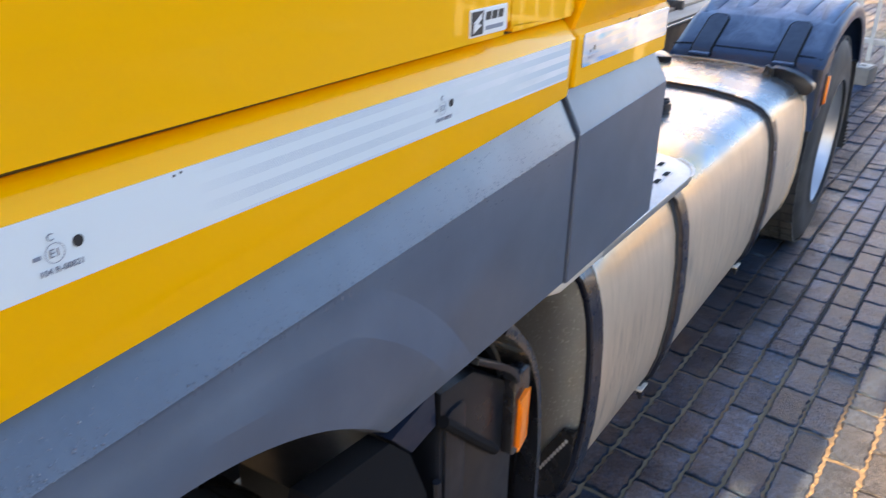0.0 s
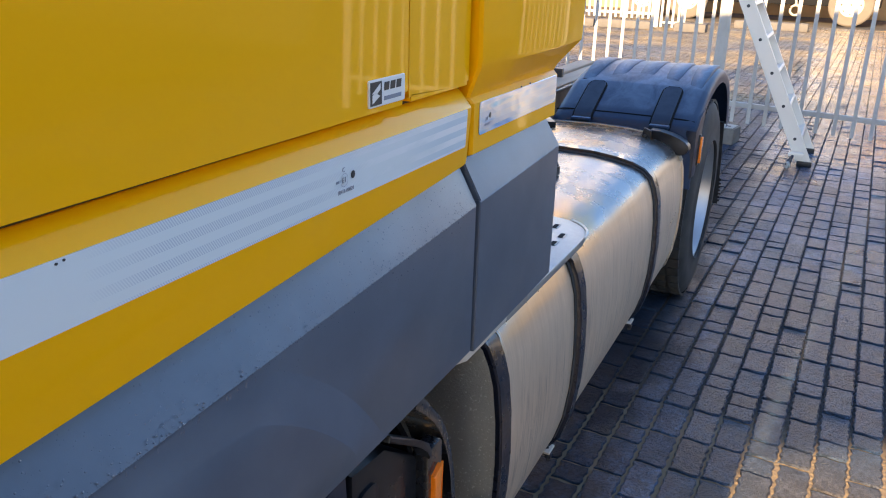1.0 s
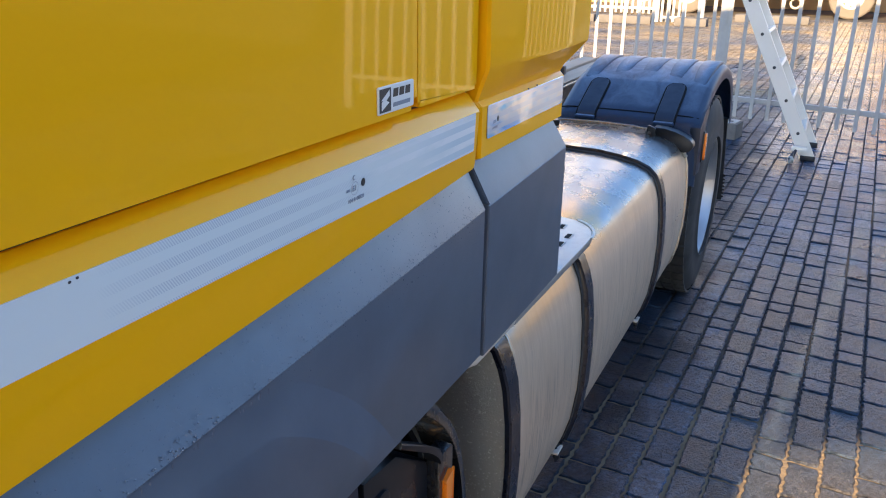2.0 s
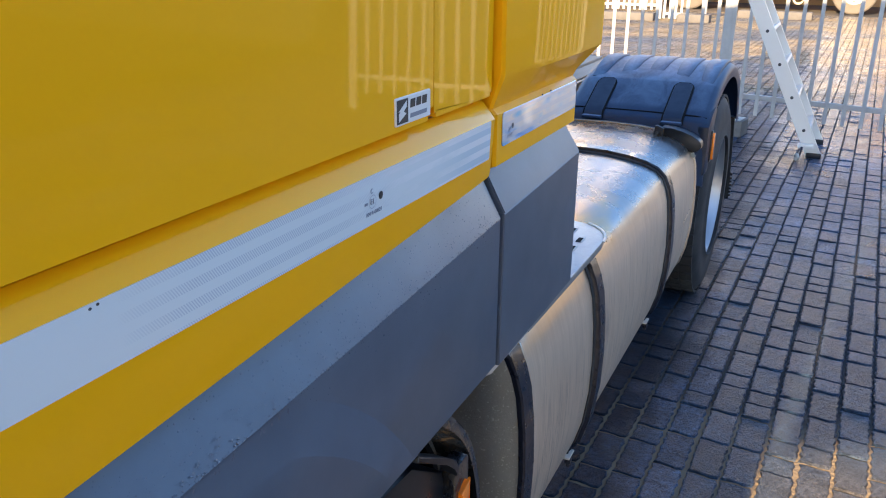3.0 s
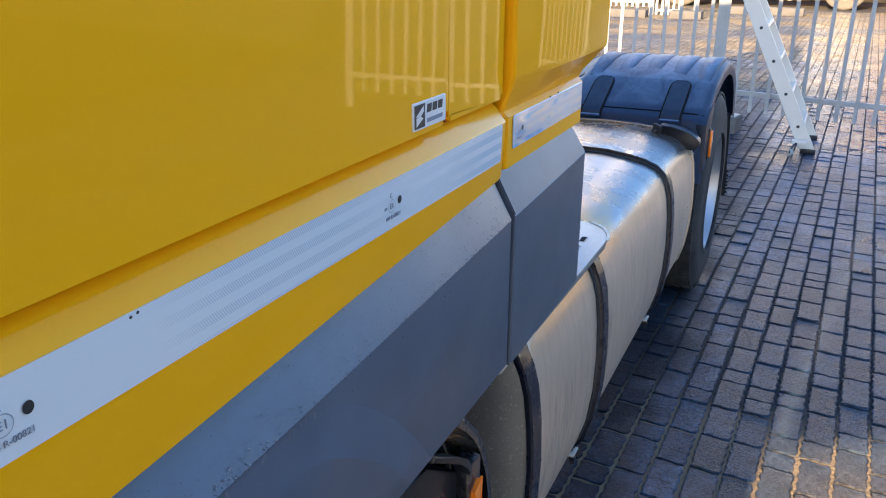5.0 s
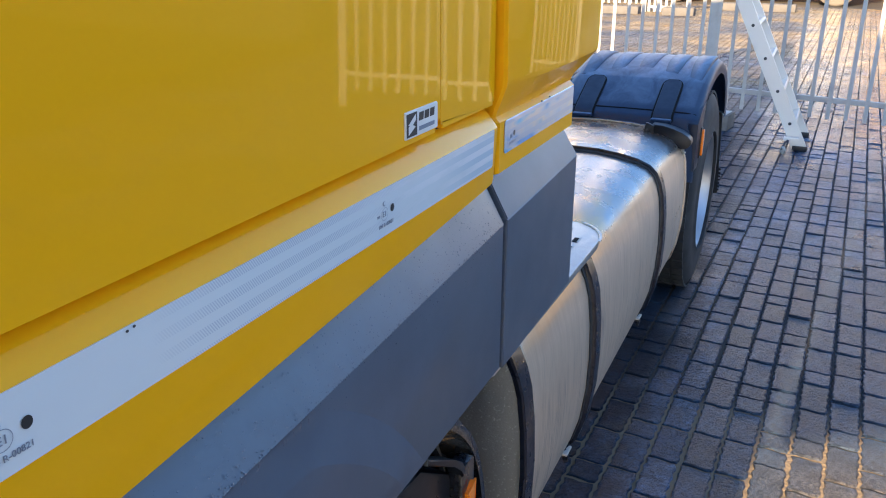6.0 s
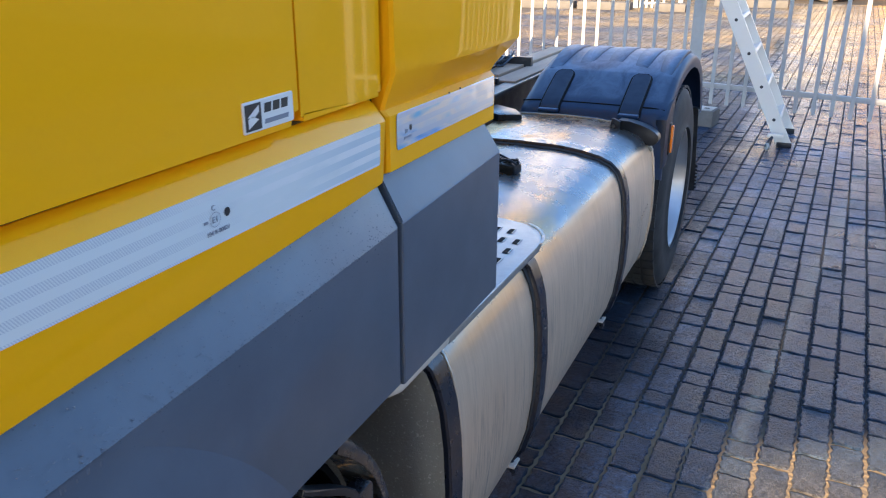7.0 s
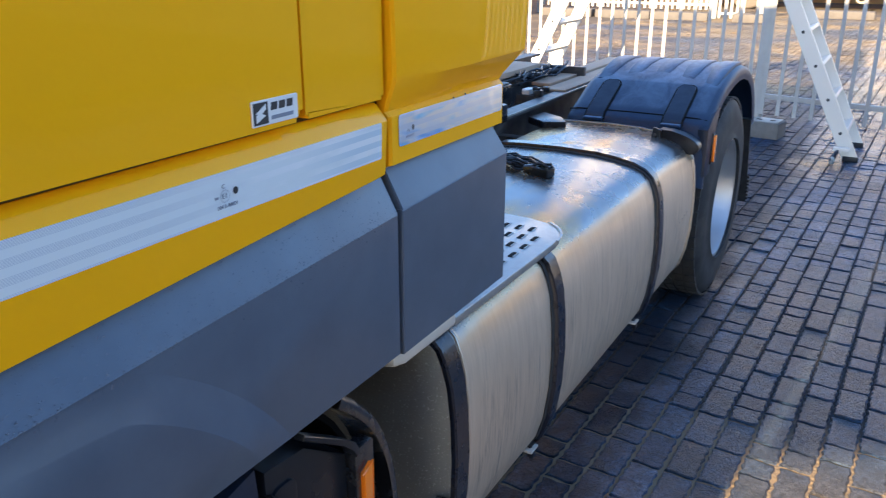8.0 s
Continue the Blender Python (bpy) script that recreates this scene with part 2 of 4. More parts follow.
_tone = mix(PAVER, _mud_glow, _tone, (0.26, 0.195, 0.115))
# pale wet sheen in front of the ladder, painted into the colour
_off = _math("ADD", _math("POWER", _math("MULTIPLY", _math("SUBTRACT", _pos.outputs["X"], 1.15), 1.1), 2.0), _math("POWER", _math("MULTIPLY", _math("SUBTRACT", _pos.outputs["Y"], 4.0), 0.8), 2.0))
_ladder_sheen = ramp(PAVER, _math("ADD", _off, _math("MULTIPLY", noise_tex(PAVER, 3.5, 6, 0.7), 1.4)), [(0.55, 0.35), (1.05, 0.0)])
_tone = mix(PAVER, _ladder_sheen, _tone, (0.19, 0.20, 0.215))
# sunlit patch painted in sand colour on the pavers with sandy joints
_sun_patch = _math("MULTIPLY", ramp(PAVER, _math("ADD", _math("MULTIPLY", _pos.outputs["Y"], 0.25), _math("MULTIPLY", noise_tex(PAVER, 3, 5), 0.2)), [(0.45, 0.8), (0.55, 0.0)]), ramp(PAVER, _math("ADD", _math("MULTIPLY", _pos.outputs["X"], 0.5), _math("MULTIPLY", noise_tex(PAVER, 4, 5), 0.2)), [(0.27, 0.0), (0.39, 1.0)]))
_sun_patch = _math("MULTIPLY", _sun_patch, ramp(PAVER, _math("MULTIPLY", _pos.outputs["X"], 0.2), [(0.36, 1.0), (0.48, 0.25)]))
_tone = mix(PAVER, _sun_patch, _tone, (0.115, 0.098, 0.086))
# standing wet: scattered patches, a wet sheet across the far yard
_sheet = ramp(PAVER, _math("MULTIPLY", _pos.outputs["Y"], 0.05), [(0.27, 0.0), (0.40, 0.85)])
# strip beside the tank darkened: the truck's shade put into the colour
_tank_shade = ramp(PAVER, _math("ADD", _math("MULTIPLY", _pos.outputs["X"], 0.5), _math("MULTIPLY", noise_tex(PAVER, 2.5, 4), 0.3)), [(0.10, 1.0), (0.23, 0.0)])
_wet_shade = _math("ADD", _sheet, ramp(PAVER, noise_tex(PAVER, 0.9, 5, 0.6), [(0.36, 0.7), (0.60, 0.0)]))
_clear = _math("SUBTRACT", 1.0, _sun_patch)
_shine = _math("MULTIPLY", _math("MINIMUM", _wet_shade, 1.0), _math("MULTIPLY", _clear, _math("SUBTRACT", 1.0, _tank_shade)))
_wet_shade = _math("MULTIPLY", _math("MINIMUM", _math("ADD", _wet_shade, _tank_shade), 1.0), _clear)
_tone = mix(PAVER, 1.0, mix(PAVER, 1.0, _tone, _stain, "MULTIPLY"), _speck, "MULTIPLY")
_dark = _math("MULTIPLY", _math("SUBTRACT", _wet_shade, _math("MULTIPLY", _sheet, 0.75)), 0.78)
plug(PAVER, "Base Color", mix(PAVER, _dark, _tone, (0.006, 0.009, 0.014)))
plug(PAVER, "Specular IOR Level", ramp(PAVER, _tank_shade, [(0.0, 0.38), (1.0, 0.06)]))
plug(PAVER, "Roughness", ramp(PAVER, _shine, [(0.0, 0.45), (1.0, 0.18)]))
bump(PAVER, mix(PAVER, 0.5, noise_tex(PAVER, 24, 5, 0.75), noise_tex(PAVER, 75, 4, 0.85)), 1.0, 0.030)

SAND = material("joint_sand", (0.17, 0.145, 0.11), 0.9)
_n, _l = SAND.node_tree.nodes, SAND.node_tree.links
_pos = _n.new("ShaderNodeSeparateXYZ")
_l.new(_n.new("ShaderNodeNewGeometry").outputs["Position"], _pos.inputs[0])
_dry = ramp(SAND, noise_tex(SAND, 1.1, 6), [(0.5, 0.0), (0.7, 0.35)])
# near joints made paler: the sunlit patch put into the sand colour
_sun_joints = ramp(SAND, _math("ADD", _math("MULTIPLY", _pos.outputs["Y"], 0.25), _math("MULTIPLY", noise_tex(SAND, 6, 4), 0.08)), [(0.47, 1.0), (0.53, 0.0)])
_sun_joints = _math("MULTIPLY", _sun_joints, ramp(SAND, _math("MULTIPLY", _pos.outputs["X"], 0.2), [(0.36, 1.0), (0.48, 0.15)]))
_sun_joints = _math("MULTIPLY", _sun_joints, ramp(SAND, _math("ADD", _math("MULTIPLY", _pos.outputs["Y"], 0.2), 0.5), [(0.45, 0.1), (0.55, 1.0)]))
_strip = ramp(SAND, _math("ADD", _pos.outputs["X"], _math("MULTIPLY", noise_tex(SAND, 4, 4), 0.12)), [(0.2, 0.25), (0.32, 0.0)])
plug(SAND, "Base Color", mix(SAND, _math("MINIMUM", _math("ADD", _dry, _math("MAXIMUM", _sun_joints, _strip)), 1.0), (0.014, 0.014, 0.015), (0.17, 0.125, 0.075)))
bump(SAND, noise_tex(SAND, 120, 4), 0.6, 0.004)


# ---- building helpers ----
def ob_from(name, bm, mat, smooth=35):
    """One mesh object from a bmesh, with smooth shading across soft edges."""
    me = bpy.data.meshes.new(name)
    bmesh.ops.recalc_face_normals(bm, faces=bm.faces[:])
    lim = radians(smooth)
    for f in bm.faces:
        f.smooth = True
    for e in bm.edges:
        e.smooth = len(e.link_faces) == 2 and e.calc_face_angle(0) < lim
    bm.to_mesh(me)
    bm.free()
    me.materials.append(mat)
    return new(name, me)


def part(name, bm, mat, parent, label="", smooth=35):
    o = ob_from(name, bm, mat, smooth)
    o.parent = parent
    if label:
        tagged(o, label)
    return o


def thing(name, label, category, at=(0, 0, 0), group="", kind=""):
    e = new(name)
    e.location = at
    e.empty_display_size = 0.1
    return tagged(e, label, category, group, kind)


def box(lo, hi, bev=0.0, seg=2, bm=None):
    bm = bm or bmesh.new()
    r = bmesh.ops.create_cube(bm, size=1)
    c, d = (Vector(lo) + Vector(hi)) / 2, Vector(hi) - Vector(lo)
    for v in r["verts"]:
        v.co = Vector((v.co[i] * d[i] + c[i] for i in range(3)))
    if bev:
        es = {e for v in r["verts"] for e in v.link_edges}
        bmesh.ops.bevel(bm, geom=list(es), offset=bev, segments=seg, affect="EDGES", profile=0.6)
    return bm


def prism(outline, axis, lo, hi, bev=0.0, seg=2, bm=None, mask=None):
    """An outline of (a, b) pairs pushed along axis x, y or z from lo to hi."""
    bm = bm or bmesh.new()
    put = {"x": lambda a, b, c: (c, a, b), "y": lambda a, b, c: (a, c, b), "z": lambda a, b, c: (a, b, c)}[axis]
    v0 = [bm.verts.new(put(a, b, lo)) for a, b in outline]
    v1 = [bm.verts.new(put(a, b, hi)) for a, b in outline]
    n = len(outline)
    f0, f1 = bm.faces.new(v0), bm.faces.new(v1[::-1])
    for i in range(n):
        bm.faces.new((v0[i], v1[i], v1[(i + 1) % n], v0[(i + 1) % n]))
    if bev:
        es = list(f0.edges) + list(f1.edges)
        if mask:
            es = [e for e in bm.edges if mask(e)]
        bmesh.ops.bevel(bm, geom=es, offset=bev, segments=seg, affect="EDGES", profile=0.6)
    return bm


def shell(line, axis, lo, hi, thick, bev=0.0):
    """A bent sheet: an open line of (a, b) pairs with a thickness towards its right-hand side, pushed along axis."""
    pts = [Vector(p) for p in line]
    inner = []
    for i, p in enumerate(pts):
        d = (pts[min(i + 1, len(pts) - 1)] - pts[max(i - 1, 0)]).normalized()
        inner.append(p + Vector((d.y, -d.x)) * thick)
    return prism([tuple(p) for p in pts + inner[::-1]], axis, lo, hi, bev)


def tube(pts, r, sides=8, bm=None):
    bm = bm or bmesh.new()
    pts = [Vector(p) for p in pts]
    rings = []
    for i, p in enumerate(pts):
        d = (pts[min(i + 1, len(pts) - 1)] - pts[max(i - 1, 0)]).normalized()
        u = d.orthogonal().normalized() if abs(d.z) > 0.95 else d.cross(Vector((0, 0, 1))).normalized()
        w = d.cross(u)
        rings.append([bm.verts.new(p + r * (math.cos(a) * u + math.sin(a) * w)) for a in (2 * math.pi * k / sides for k in range(sides))])
    for a, b in zip(rings, rings[1:]):
        for k in range(sides):
            bm.faces.new((a[k], a[(k + 1) % sides], b[(k + 1) % sides], b[k]))
    bm.faces.new(rings[0][::-1])
    bm.faces.new(rings[-1])
    return bm


def lathe(profile, sides=64, bm=None):
    """A closed outline of (x, r) pairs turned about the x axis."""
    bm = bm or bmesh.new()
    rings = [[bm.verts.new((x, r * math.cos(a), r * math.sin(a))) for x, r in profile] for a in (2 * math.pi * k / sides for k in range(sides))]
    n = len(profile)
    for k in range(sides):
        a, b = rings[k], rings[(k + 1) % sides]
        for i in range(n):
            bm.faces.new((a[i], a[(i + 1) % n], b[(i + 1) % n], b[i]))
    return bm


def rounded(a0, b0, a1, b1, r, steps=4):
    """Outline of a rectangle with round corners."""
    out = []
    for cx, cy, s in ((a1 - r, b1 - r, 0), (a0 + r, b1 - r, 90), (a0 + r, b0 + r, 180), (a1 - r, b0 + r, 270)):
        for k in range(steps + 1):
            t = radians(s + 90 * k / steps)
            out.append((cx + r * math.cos(t), cy + r * math.sin(t)))
    return out


def moved(bm, m):
    bm.transform(m)
    return bm


def writing(text, size, mat, parent, at, name="lettering"):
    """Raised print on a face that looks towards +x, read along +y."""
    cu = bpy.data.curves.new(name, "FONT")
    cu.body, cu.size, cu.extrude, cu.align_x = text, size, 0.0002, "CENTER"
    tmp = bpy.data.objects.new(name, cu)
    me = bpy.data.meshes.new_from_object(tmp)
    bpy.data.objects.remove(tmp)
    me.transform(Matrix(((0, 0, 1, at[0]), (1, 0, 0, at[1]), (0, 1, 0, at[2]), (0, 0, 0, 1))))
    me.materials.clear()
    me.materials.append(mat)
    o = new(name, me)
    o.parent = parent
    return o


# ---- ground ----
bm = bmesh.new()
bmesh.ops.create_grid(bm, x_segments=2, y_segments=2, size=400)
ground = ob_from("ground", moved(bm, Matrix.Translation((0, 0, -0.0085))), SAND)
tagged(ground, "sandy ground under and beyond the grey paving", "ground", kind="structure")
bm = bmesh.new()
bmesh.ops.create_grid(bm, x_segments=330, y_segments=400, size=1)
for v in bm.verts:
    x, y = 0.82 + 0.62 * v.co.x, 1.55 + 0.75 * v.co.y
    clump = noise.noise(Vector((x * 16, y * 16, 0.4)))
    full = max(0.0, min(1.0, (2.02 + 0.12 * clump - y) / 0.2)) * max(0.0, min(1.0, (x - 0.27 - 0.05 * clump) / 0.1))
    grit = 0.0030 * noise.noise(Vector((x * 75, y * 75, 2.4))) + 0.0018 * noise.noise(Vector((x * 150, y * 150, 5.1)))
    v.co = (x, y, -0.0105 + full * (0.0036 + 0.0012 * clump + grit))
sand = ob_from("joint_sand", bm, SAND, 180)
tagged(sand, "pale sand filling the paving joints", "sand", kind="stuff")
pavement = thing("pavement", "grey interlocking zigzag concrete pavers with sandy joints", "paving", kind="structure")

# unseen wall on two posts, added for shade: wide opening with raking lower edge
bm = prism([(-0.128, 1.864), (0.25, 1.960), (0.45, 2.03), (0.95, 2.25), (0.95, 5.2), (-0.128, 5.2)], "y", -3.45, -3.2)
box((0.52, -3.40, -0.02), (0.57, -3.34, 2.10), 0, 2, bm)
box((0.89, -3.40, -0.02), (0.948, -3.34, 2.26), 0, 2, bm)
wall = ob_from("wall_shade_caster", bm, PALE)
tagged(wall, "unseen pale wall over a wide opening, added to cast shade", "wall", kind="structure")

# unseen dark wall, added to darken what the yellow paint reflects
wall_backdrop = ob_from("wall_backdrop", box((4.0, 11.0, -0.02), (34.0, 11.4, 3.4)), BACKDROP)
tagged(wall_backdrop, "unseen dark wall along the side yard, added to darken reflections", "wall", kind="structure")

# unseen dark wall, added to keep sky light off the cab's front
wall_sky_block = ob_from("wall_sky_block", box((4.9, -12.0, -0.02), (5.3, -1.0, 6.0)), BACKDROP)
tagged(wall_sky_block, "unseen dark wall along the parking bay, added to block sky light", "wall", kind="structure")

# ---- the truck ----
truck = thing("truck", "yellow tractor truck with grey side trim and aluminium fuel tank", "truck")
REAR = (-0.012, 3.075, 0.506)      # centre of the rear wheel's outer face
FRONT = (-0.10, -0.90, 0.47)


def strip(profile, y0, y1, thick, bev=0.0):
    """A side panel: a line of (x, z) from top to bottom with its thickness towards the cab."""
    return shell(profile, "y", y0, y1, thick, bev)


# cab body: closes the cab behind the outer panels
cab = part("cab_shell", box((-2.48, -2.35, 1.20), (-0.045, 0.30, 3.85), 0.06, 3), YELLOW, truck)
part("cab_floor", box((-2.3, -2.2, 1.10), (-0.25, 0.25, 1.198), 0.02), BLACK, truck)

# door
door = part("door", prism(rounded(-1.55, 1.4638, -0.2165, 3.0, 0.016, 6), "x", -0.06, -0.015, 0.013, 5), YELLOW, truck)
# pillar panel behind the door
part("pillar_panel", prism(rounded(-0.2065, 1.4630, -0.0120, 3.2, 0.006, 5), "x", -0.06, -0.019, 0.009, 3), YELLOW, truck)

# rear side panel with its fold
fold = [(-0.030, 3.2), (-0.012, 2.2), (-0.006, 1.62), (-0.004, 1.498), (-0.005, 1.488), (-0.018, 1.452), (-0.022, 1.440), (-0.014, 1.432), (-0.014, 1.352), (-0.030, 1.346)]
bm = bmesh.new()
rings = []
for y in (0.002, 0.006, 0.05, 0.10, 0.15, 0.20, 0.25, 0.30, 0.35, 0.40, 0.44):
    ring = []
    for i, (x, z) in enumerate(fold):
        s = (y - 0.002) / 0.438
        reach = 0.442 if z > 1.5 else 0.432 if z > 1.48 else 0.424 if z > 1.45 else 0.414
        yy = -0.001 + s * (reach + 0.001)
        bow = 0.150 * yy - 0.190 * yy * yy if z > 1.48 else 0
        xx = x - (0.005 if y < 0.005 else 0) + bow
        ring.append(bm.verts.new((xx, yy, z + (0.012 * s if 1.47 < z < 1.51 else 0))))
    rings.append(ring)
for a, b in zip(rings, rings[1:]):
    for i in range(len(fold) - 1):
        bm.faces.new((a[i], a[i + 1], b[i + 1], b[i]))
ext = bmesh.ops.extrude_edge_only(bm, edges=[e for e in bm.edges if len(e.link_faces) == 1])
for v in {g for g in ext["geom"] if isinstance(g, bmesh.types.BMVert)}:
    v.co.x -= 0.035
part("rear_side_panel", bm, YELLOW, truck, smooth=28)

# sill under the door, with a sloping upper facet
sill = [(-0.045, 1.4585), (-0.034, 1.4575), (-0.028, 1.4535), (-0.0125, 1.4345), (-0.0098, 1.4300), (-0.0150, 1.350), (-0.0165, 1.3420), (-0.05, 1.3420)]
bm = bmesh.new()
rings = []
for y, inset in ((-1.75, 0), (-1.2, 0), (-0.6, 0), (-0.028, 0), (-0.015, 0.0015), (-0.0105, 0.006)):
    rings.append([bm.verts.new((x - inset, y, z - (inset if z > 1.425 else 0) + (0.060 * y if z < 1.40 else 0) + (0.004 * y if z > 1.40 else 0))) for x, z in sill])
for a, b in zip(rings, rings[1:]):
    for i in range(len(sill) - 1):
        bm.faces.new((a[i], a[i + 1], b[i + 1], b[i]))
bm.faces.new(rings[-1])
part("sill", bm, YELLOW, truck, smooth=28)
# olive strip in the sill gap: the gap's shadow put into its colour
part("sill_gap_shade", box((-0.044, -1.75, 1.450), (-0.036, -0.016, 1.474)), GAP_SHADE, truck)
part("seam_gasket", box((-0.05, -0.0155, 1.30), (-0.040, 0.006, 3.1)), DARK, truck)
part("door_gasket", box((-0.05, -0.221, 1.471), (-0.036, -0.203, 3.0)), DARK, truck)

# reflective tape
tape_front = part("reflective_tape", prism(rounded(-1.7, -0.0305, -0.034, 0.0275, 0.004), "x", 0.0, 0.0012), TAPE, truck, "white reflective tape with embossed rows")
tape_front.location = (-0.0110, 0, 1.4025)
tape_front.rotation_euler = (0, radians(2.2), 0)
tape_rear = part("reflective_tape", prism(rounded(0.021, -0.0265, 0.408, 0.0265, 0.006), "x", 0.0, 0.0016, 0.0006, 1), FOIL, truck, "shiny prismatic reflective tape")
tape_rear.location = (-0.0135, 0, 1.4055)
for y in (-0.3635, -0.866, -1.3685):
    mark = part("approval_mark", prism([(y + 0.0043 * math.cos(a), 0.0048 * math.sin(a)) for a in (k * math.pi / 8 for k in range(16))], "x", 0.0018, 0.0021), INK, tape_front)
    bm = bmesh.new()
    for k in range(24):
        a0, a1 = 2 * math.pi * k / 24, 2 * math.pi * (k + 1) / 24
        q = [bm.verts.new((0.002, y - 0.019 + r * math.cos(a), -0.003 + r * math.sin(a))) for r, a in ((0.0080, a0), (0.0080, a1), (0.0074, a1), (0.0074, a0))]
        bm.faces.new(q)
    part("approval_ring", bm, INK_GREY, tape_front)
    writing("E1", 0.0095, INK_GREY, tape_front, (0.002, y - 0.019, -0.0060))
    writing("C", 0.008, INK_GREY, tape_front, (0.002, y - 0.021, 0.007))
    writing("104 R-00821", 0.0070, INK_GREY, tape_front, (0.002, y - 0.015, -0.0185))
    part("print_bar", box((0.0018, y - 0.036, -0.0045), (0.0021, y - 0.030, -0.0015)), INK_GREY, tape_front)
writing("E1", 0.009, INK_GREY, tape_rear, (0.002, 0.050, -0.006))
part("approval_mark", prism([(0.064 + 0.004 * math.cos(a), 0.0045 * math.sin(a)) for a in (k * math.pi / 8 for k in range(16))], "x", 0.0018, 0.0021), INK, tape_rear)
part("print_bar", box((0.0018, 0.043, -0.0145), (0.0021, 0.066, -0.011)), INK_GREY, tape_rear)

# dealer badge on the door: plain shapes in its colours
badge = part("badge", prism(rounded(-0.3225, 1.4775, -0.2325, 1.5105, 0.002), "x", -0.016, -0.0125, 0.0008, 1), LABEL_WHITE, truck, "small white and black metal badge")
part("badge_field", box((-0.0126, -0.3205, 1.480), (-0.0121, -0.293, 1.508)), INK, badge)
part("badge_shape", prism([(-0.317, 1.4945), (-0.297, 1.5055), (-0.297, 1.4985), (-0.305, 1.4935)], "x", -0.0122, -0.0118), LABEL_WHITE, badge)
part("badge_shape", prism([(-0.316, 1.4925), (-0.309, 1.4955), (-0.298, 1.4905), (-0.316, 1.4825)], "x", -0.0122, -0.0118), LABEL_WHITE, badge)
for k in range(3):
    y = -0.2875 + 0.0155 * k
    part("badge_bar", prism([(y, 1.4955), (y + 0.012, 1.4955), (y + 0.0135, 1.5055), (y + 0.0015, 1.5055)], "x", -0.0125, -0.0120), INK, badge)
part("badge_bar", prism([(-0.2875, 1.4835), (-0.244, 1.4835), (-0.243, 1.4885), (-0.2865, 1.4885)], "x", -0.0125, -0.0120), INK_GREY, badge)
badge.location = (0, 0.003, -0.0065)
# two small blemishes at the tape's upper edge and one on the door
for y, z in ((-0.7758, 1.4265), (-0.7688, 1.4275)):
    part("rivet", prism([(y + 0.0015 * math.cos(a), z + 0.0012 * math.sin(a)) for a in (k * math.pi / 4 for k in range(8))], "x", -0.013, -0.0085), INK, truck)
for y, z in ((0.205, 1.4335), (0.250, 1.434)):
    part("rivet", prism([(y + 0.0015 * math.cos(a), z + 0.0015 * math.sin(a)) for a in (k * math.pi / 4 for k in range(8))], "x", -0.013, -0.0108), INK, truck)

# grey side trim: sloping upper facet, upright face, wheel arch
ARCH = (-0.86, 0.646)


def crease_z(y):
    """Height of the crease along the grey trim, which falls gently towards the front."""
    return 1.2735 + 0.050 * min(y, 0.0)


def trim_outline(y1):
    pts = [(-1.95, crease_z(-1.95)), (y1, crease_z(y1)), (y1, 1.016), (-0.505, 1.012)]
    for k in range(1, 15):
        a = radians(46 + (180 - 46) * k / 14)
        pts.append((ARCH[0] + 0.505 * math.cos(a), ARCH[1] + 0.505 * math.sin(a)))
    pts.append((-1.95, 0.66))
    return pts


trim = part("side_trim", prism(trim_outline(-0.006), "x", -0.03, 0.0, 0.002, 2), GREY, truck)
bm = prism([(-0.06, 1.3417), (-0.036, 1.3415), (0.0008, 1.2735), (-0.06, 1.2735)], "y", -1.95, -0.0065, 0.002, 2)
for v in bm.verts:
    v.co.z += (0.060 if v.co.z > 1.30 else 0.050) * v.co.y
part("trim_facet", bm, GREY, truck)
# raised flare round the wheel arch
bm = bmesh.new()
rows = []
for k in range(61):
    a = radians(31.5 + (180 - 31.5) * k / 60)
    c, s_ = math.cos(a), math.sin(a)
    reach = 0.668
    while ARCH[1] + reach * s_ > crease_z(ARCH[0] + reach * c) - 0.002 and reach > 0.52:
        reach -= 0.001
    row = []
    for u in (1.0, 0.95, 0.80, 0.668, 0.64, 0.4, 0.1, 0.03):
        r = 0.502 + (reach - 0.502) * u
        y, z = ARCH[0] + r * c, ARCH[1] + r * s_
        rise = min(1.0, max(0.0, (0.668 - r) / 0.055))
        fade = min(1.0, max(0.0, (crease_z(y) - z) / 0.07))
        foot = min(1.0, max(0.0, (z - 1.016) / 0.05))
        x = 0.0003 + 0.015 * rise * fade * fade * (3 - 2 * fade) * foot
        row.append(bm.verts.new((x, y, max(z, 1.014))))
    row.append(bm.verts.new((-0.02, ARCH[0] + 0.497 * c, max(ARCH[1] + 0.497 * s_, 1.014))))
    rows.append(row)
for a, b in zip(rows, rows[1:]):
    for i in range(8):
        bm.faces.new((a[i], a[i + 1], b[i + 1], b[i]))
bmesh.ops.remove_doubles(bm, verts=bm.verts[:], dist=0.0003)
part("arch_flare", bm, GREY, truck, smooth=12)
# water droplets clinging along the crease
bm = bmesh.new()
rnd = random.Random(21)
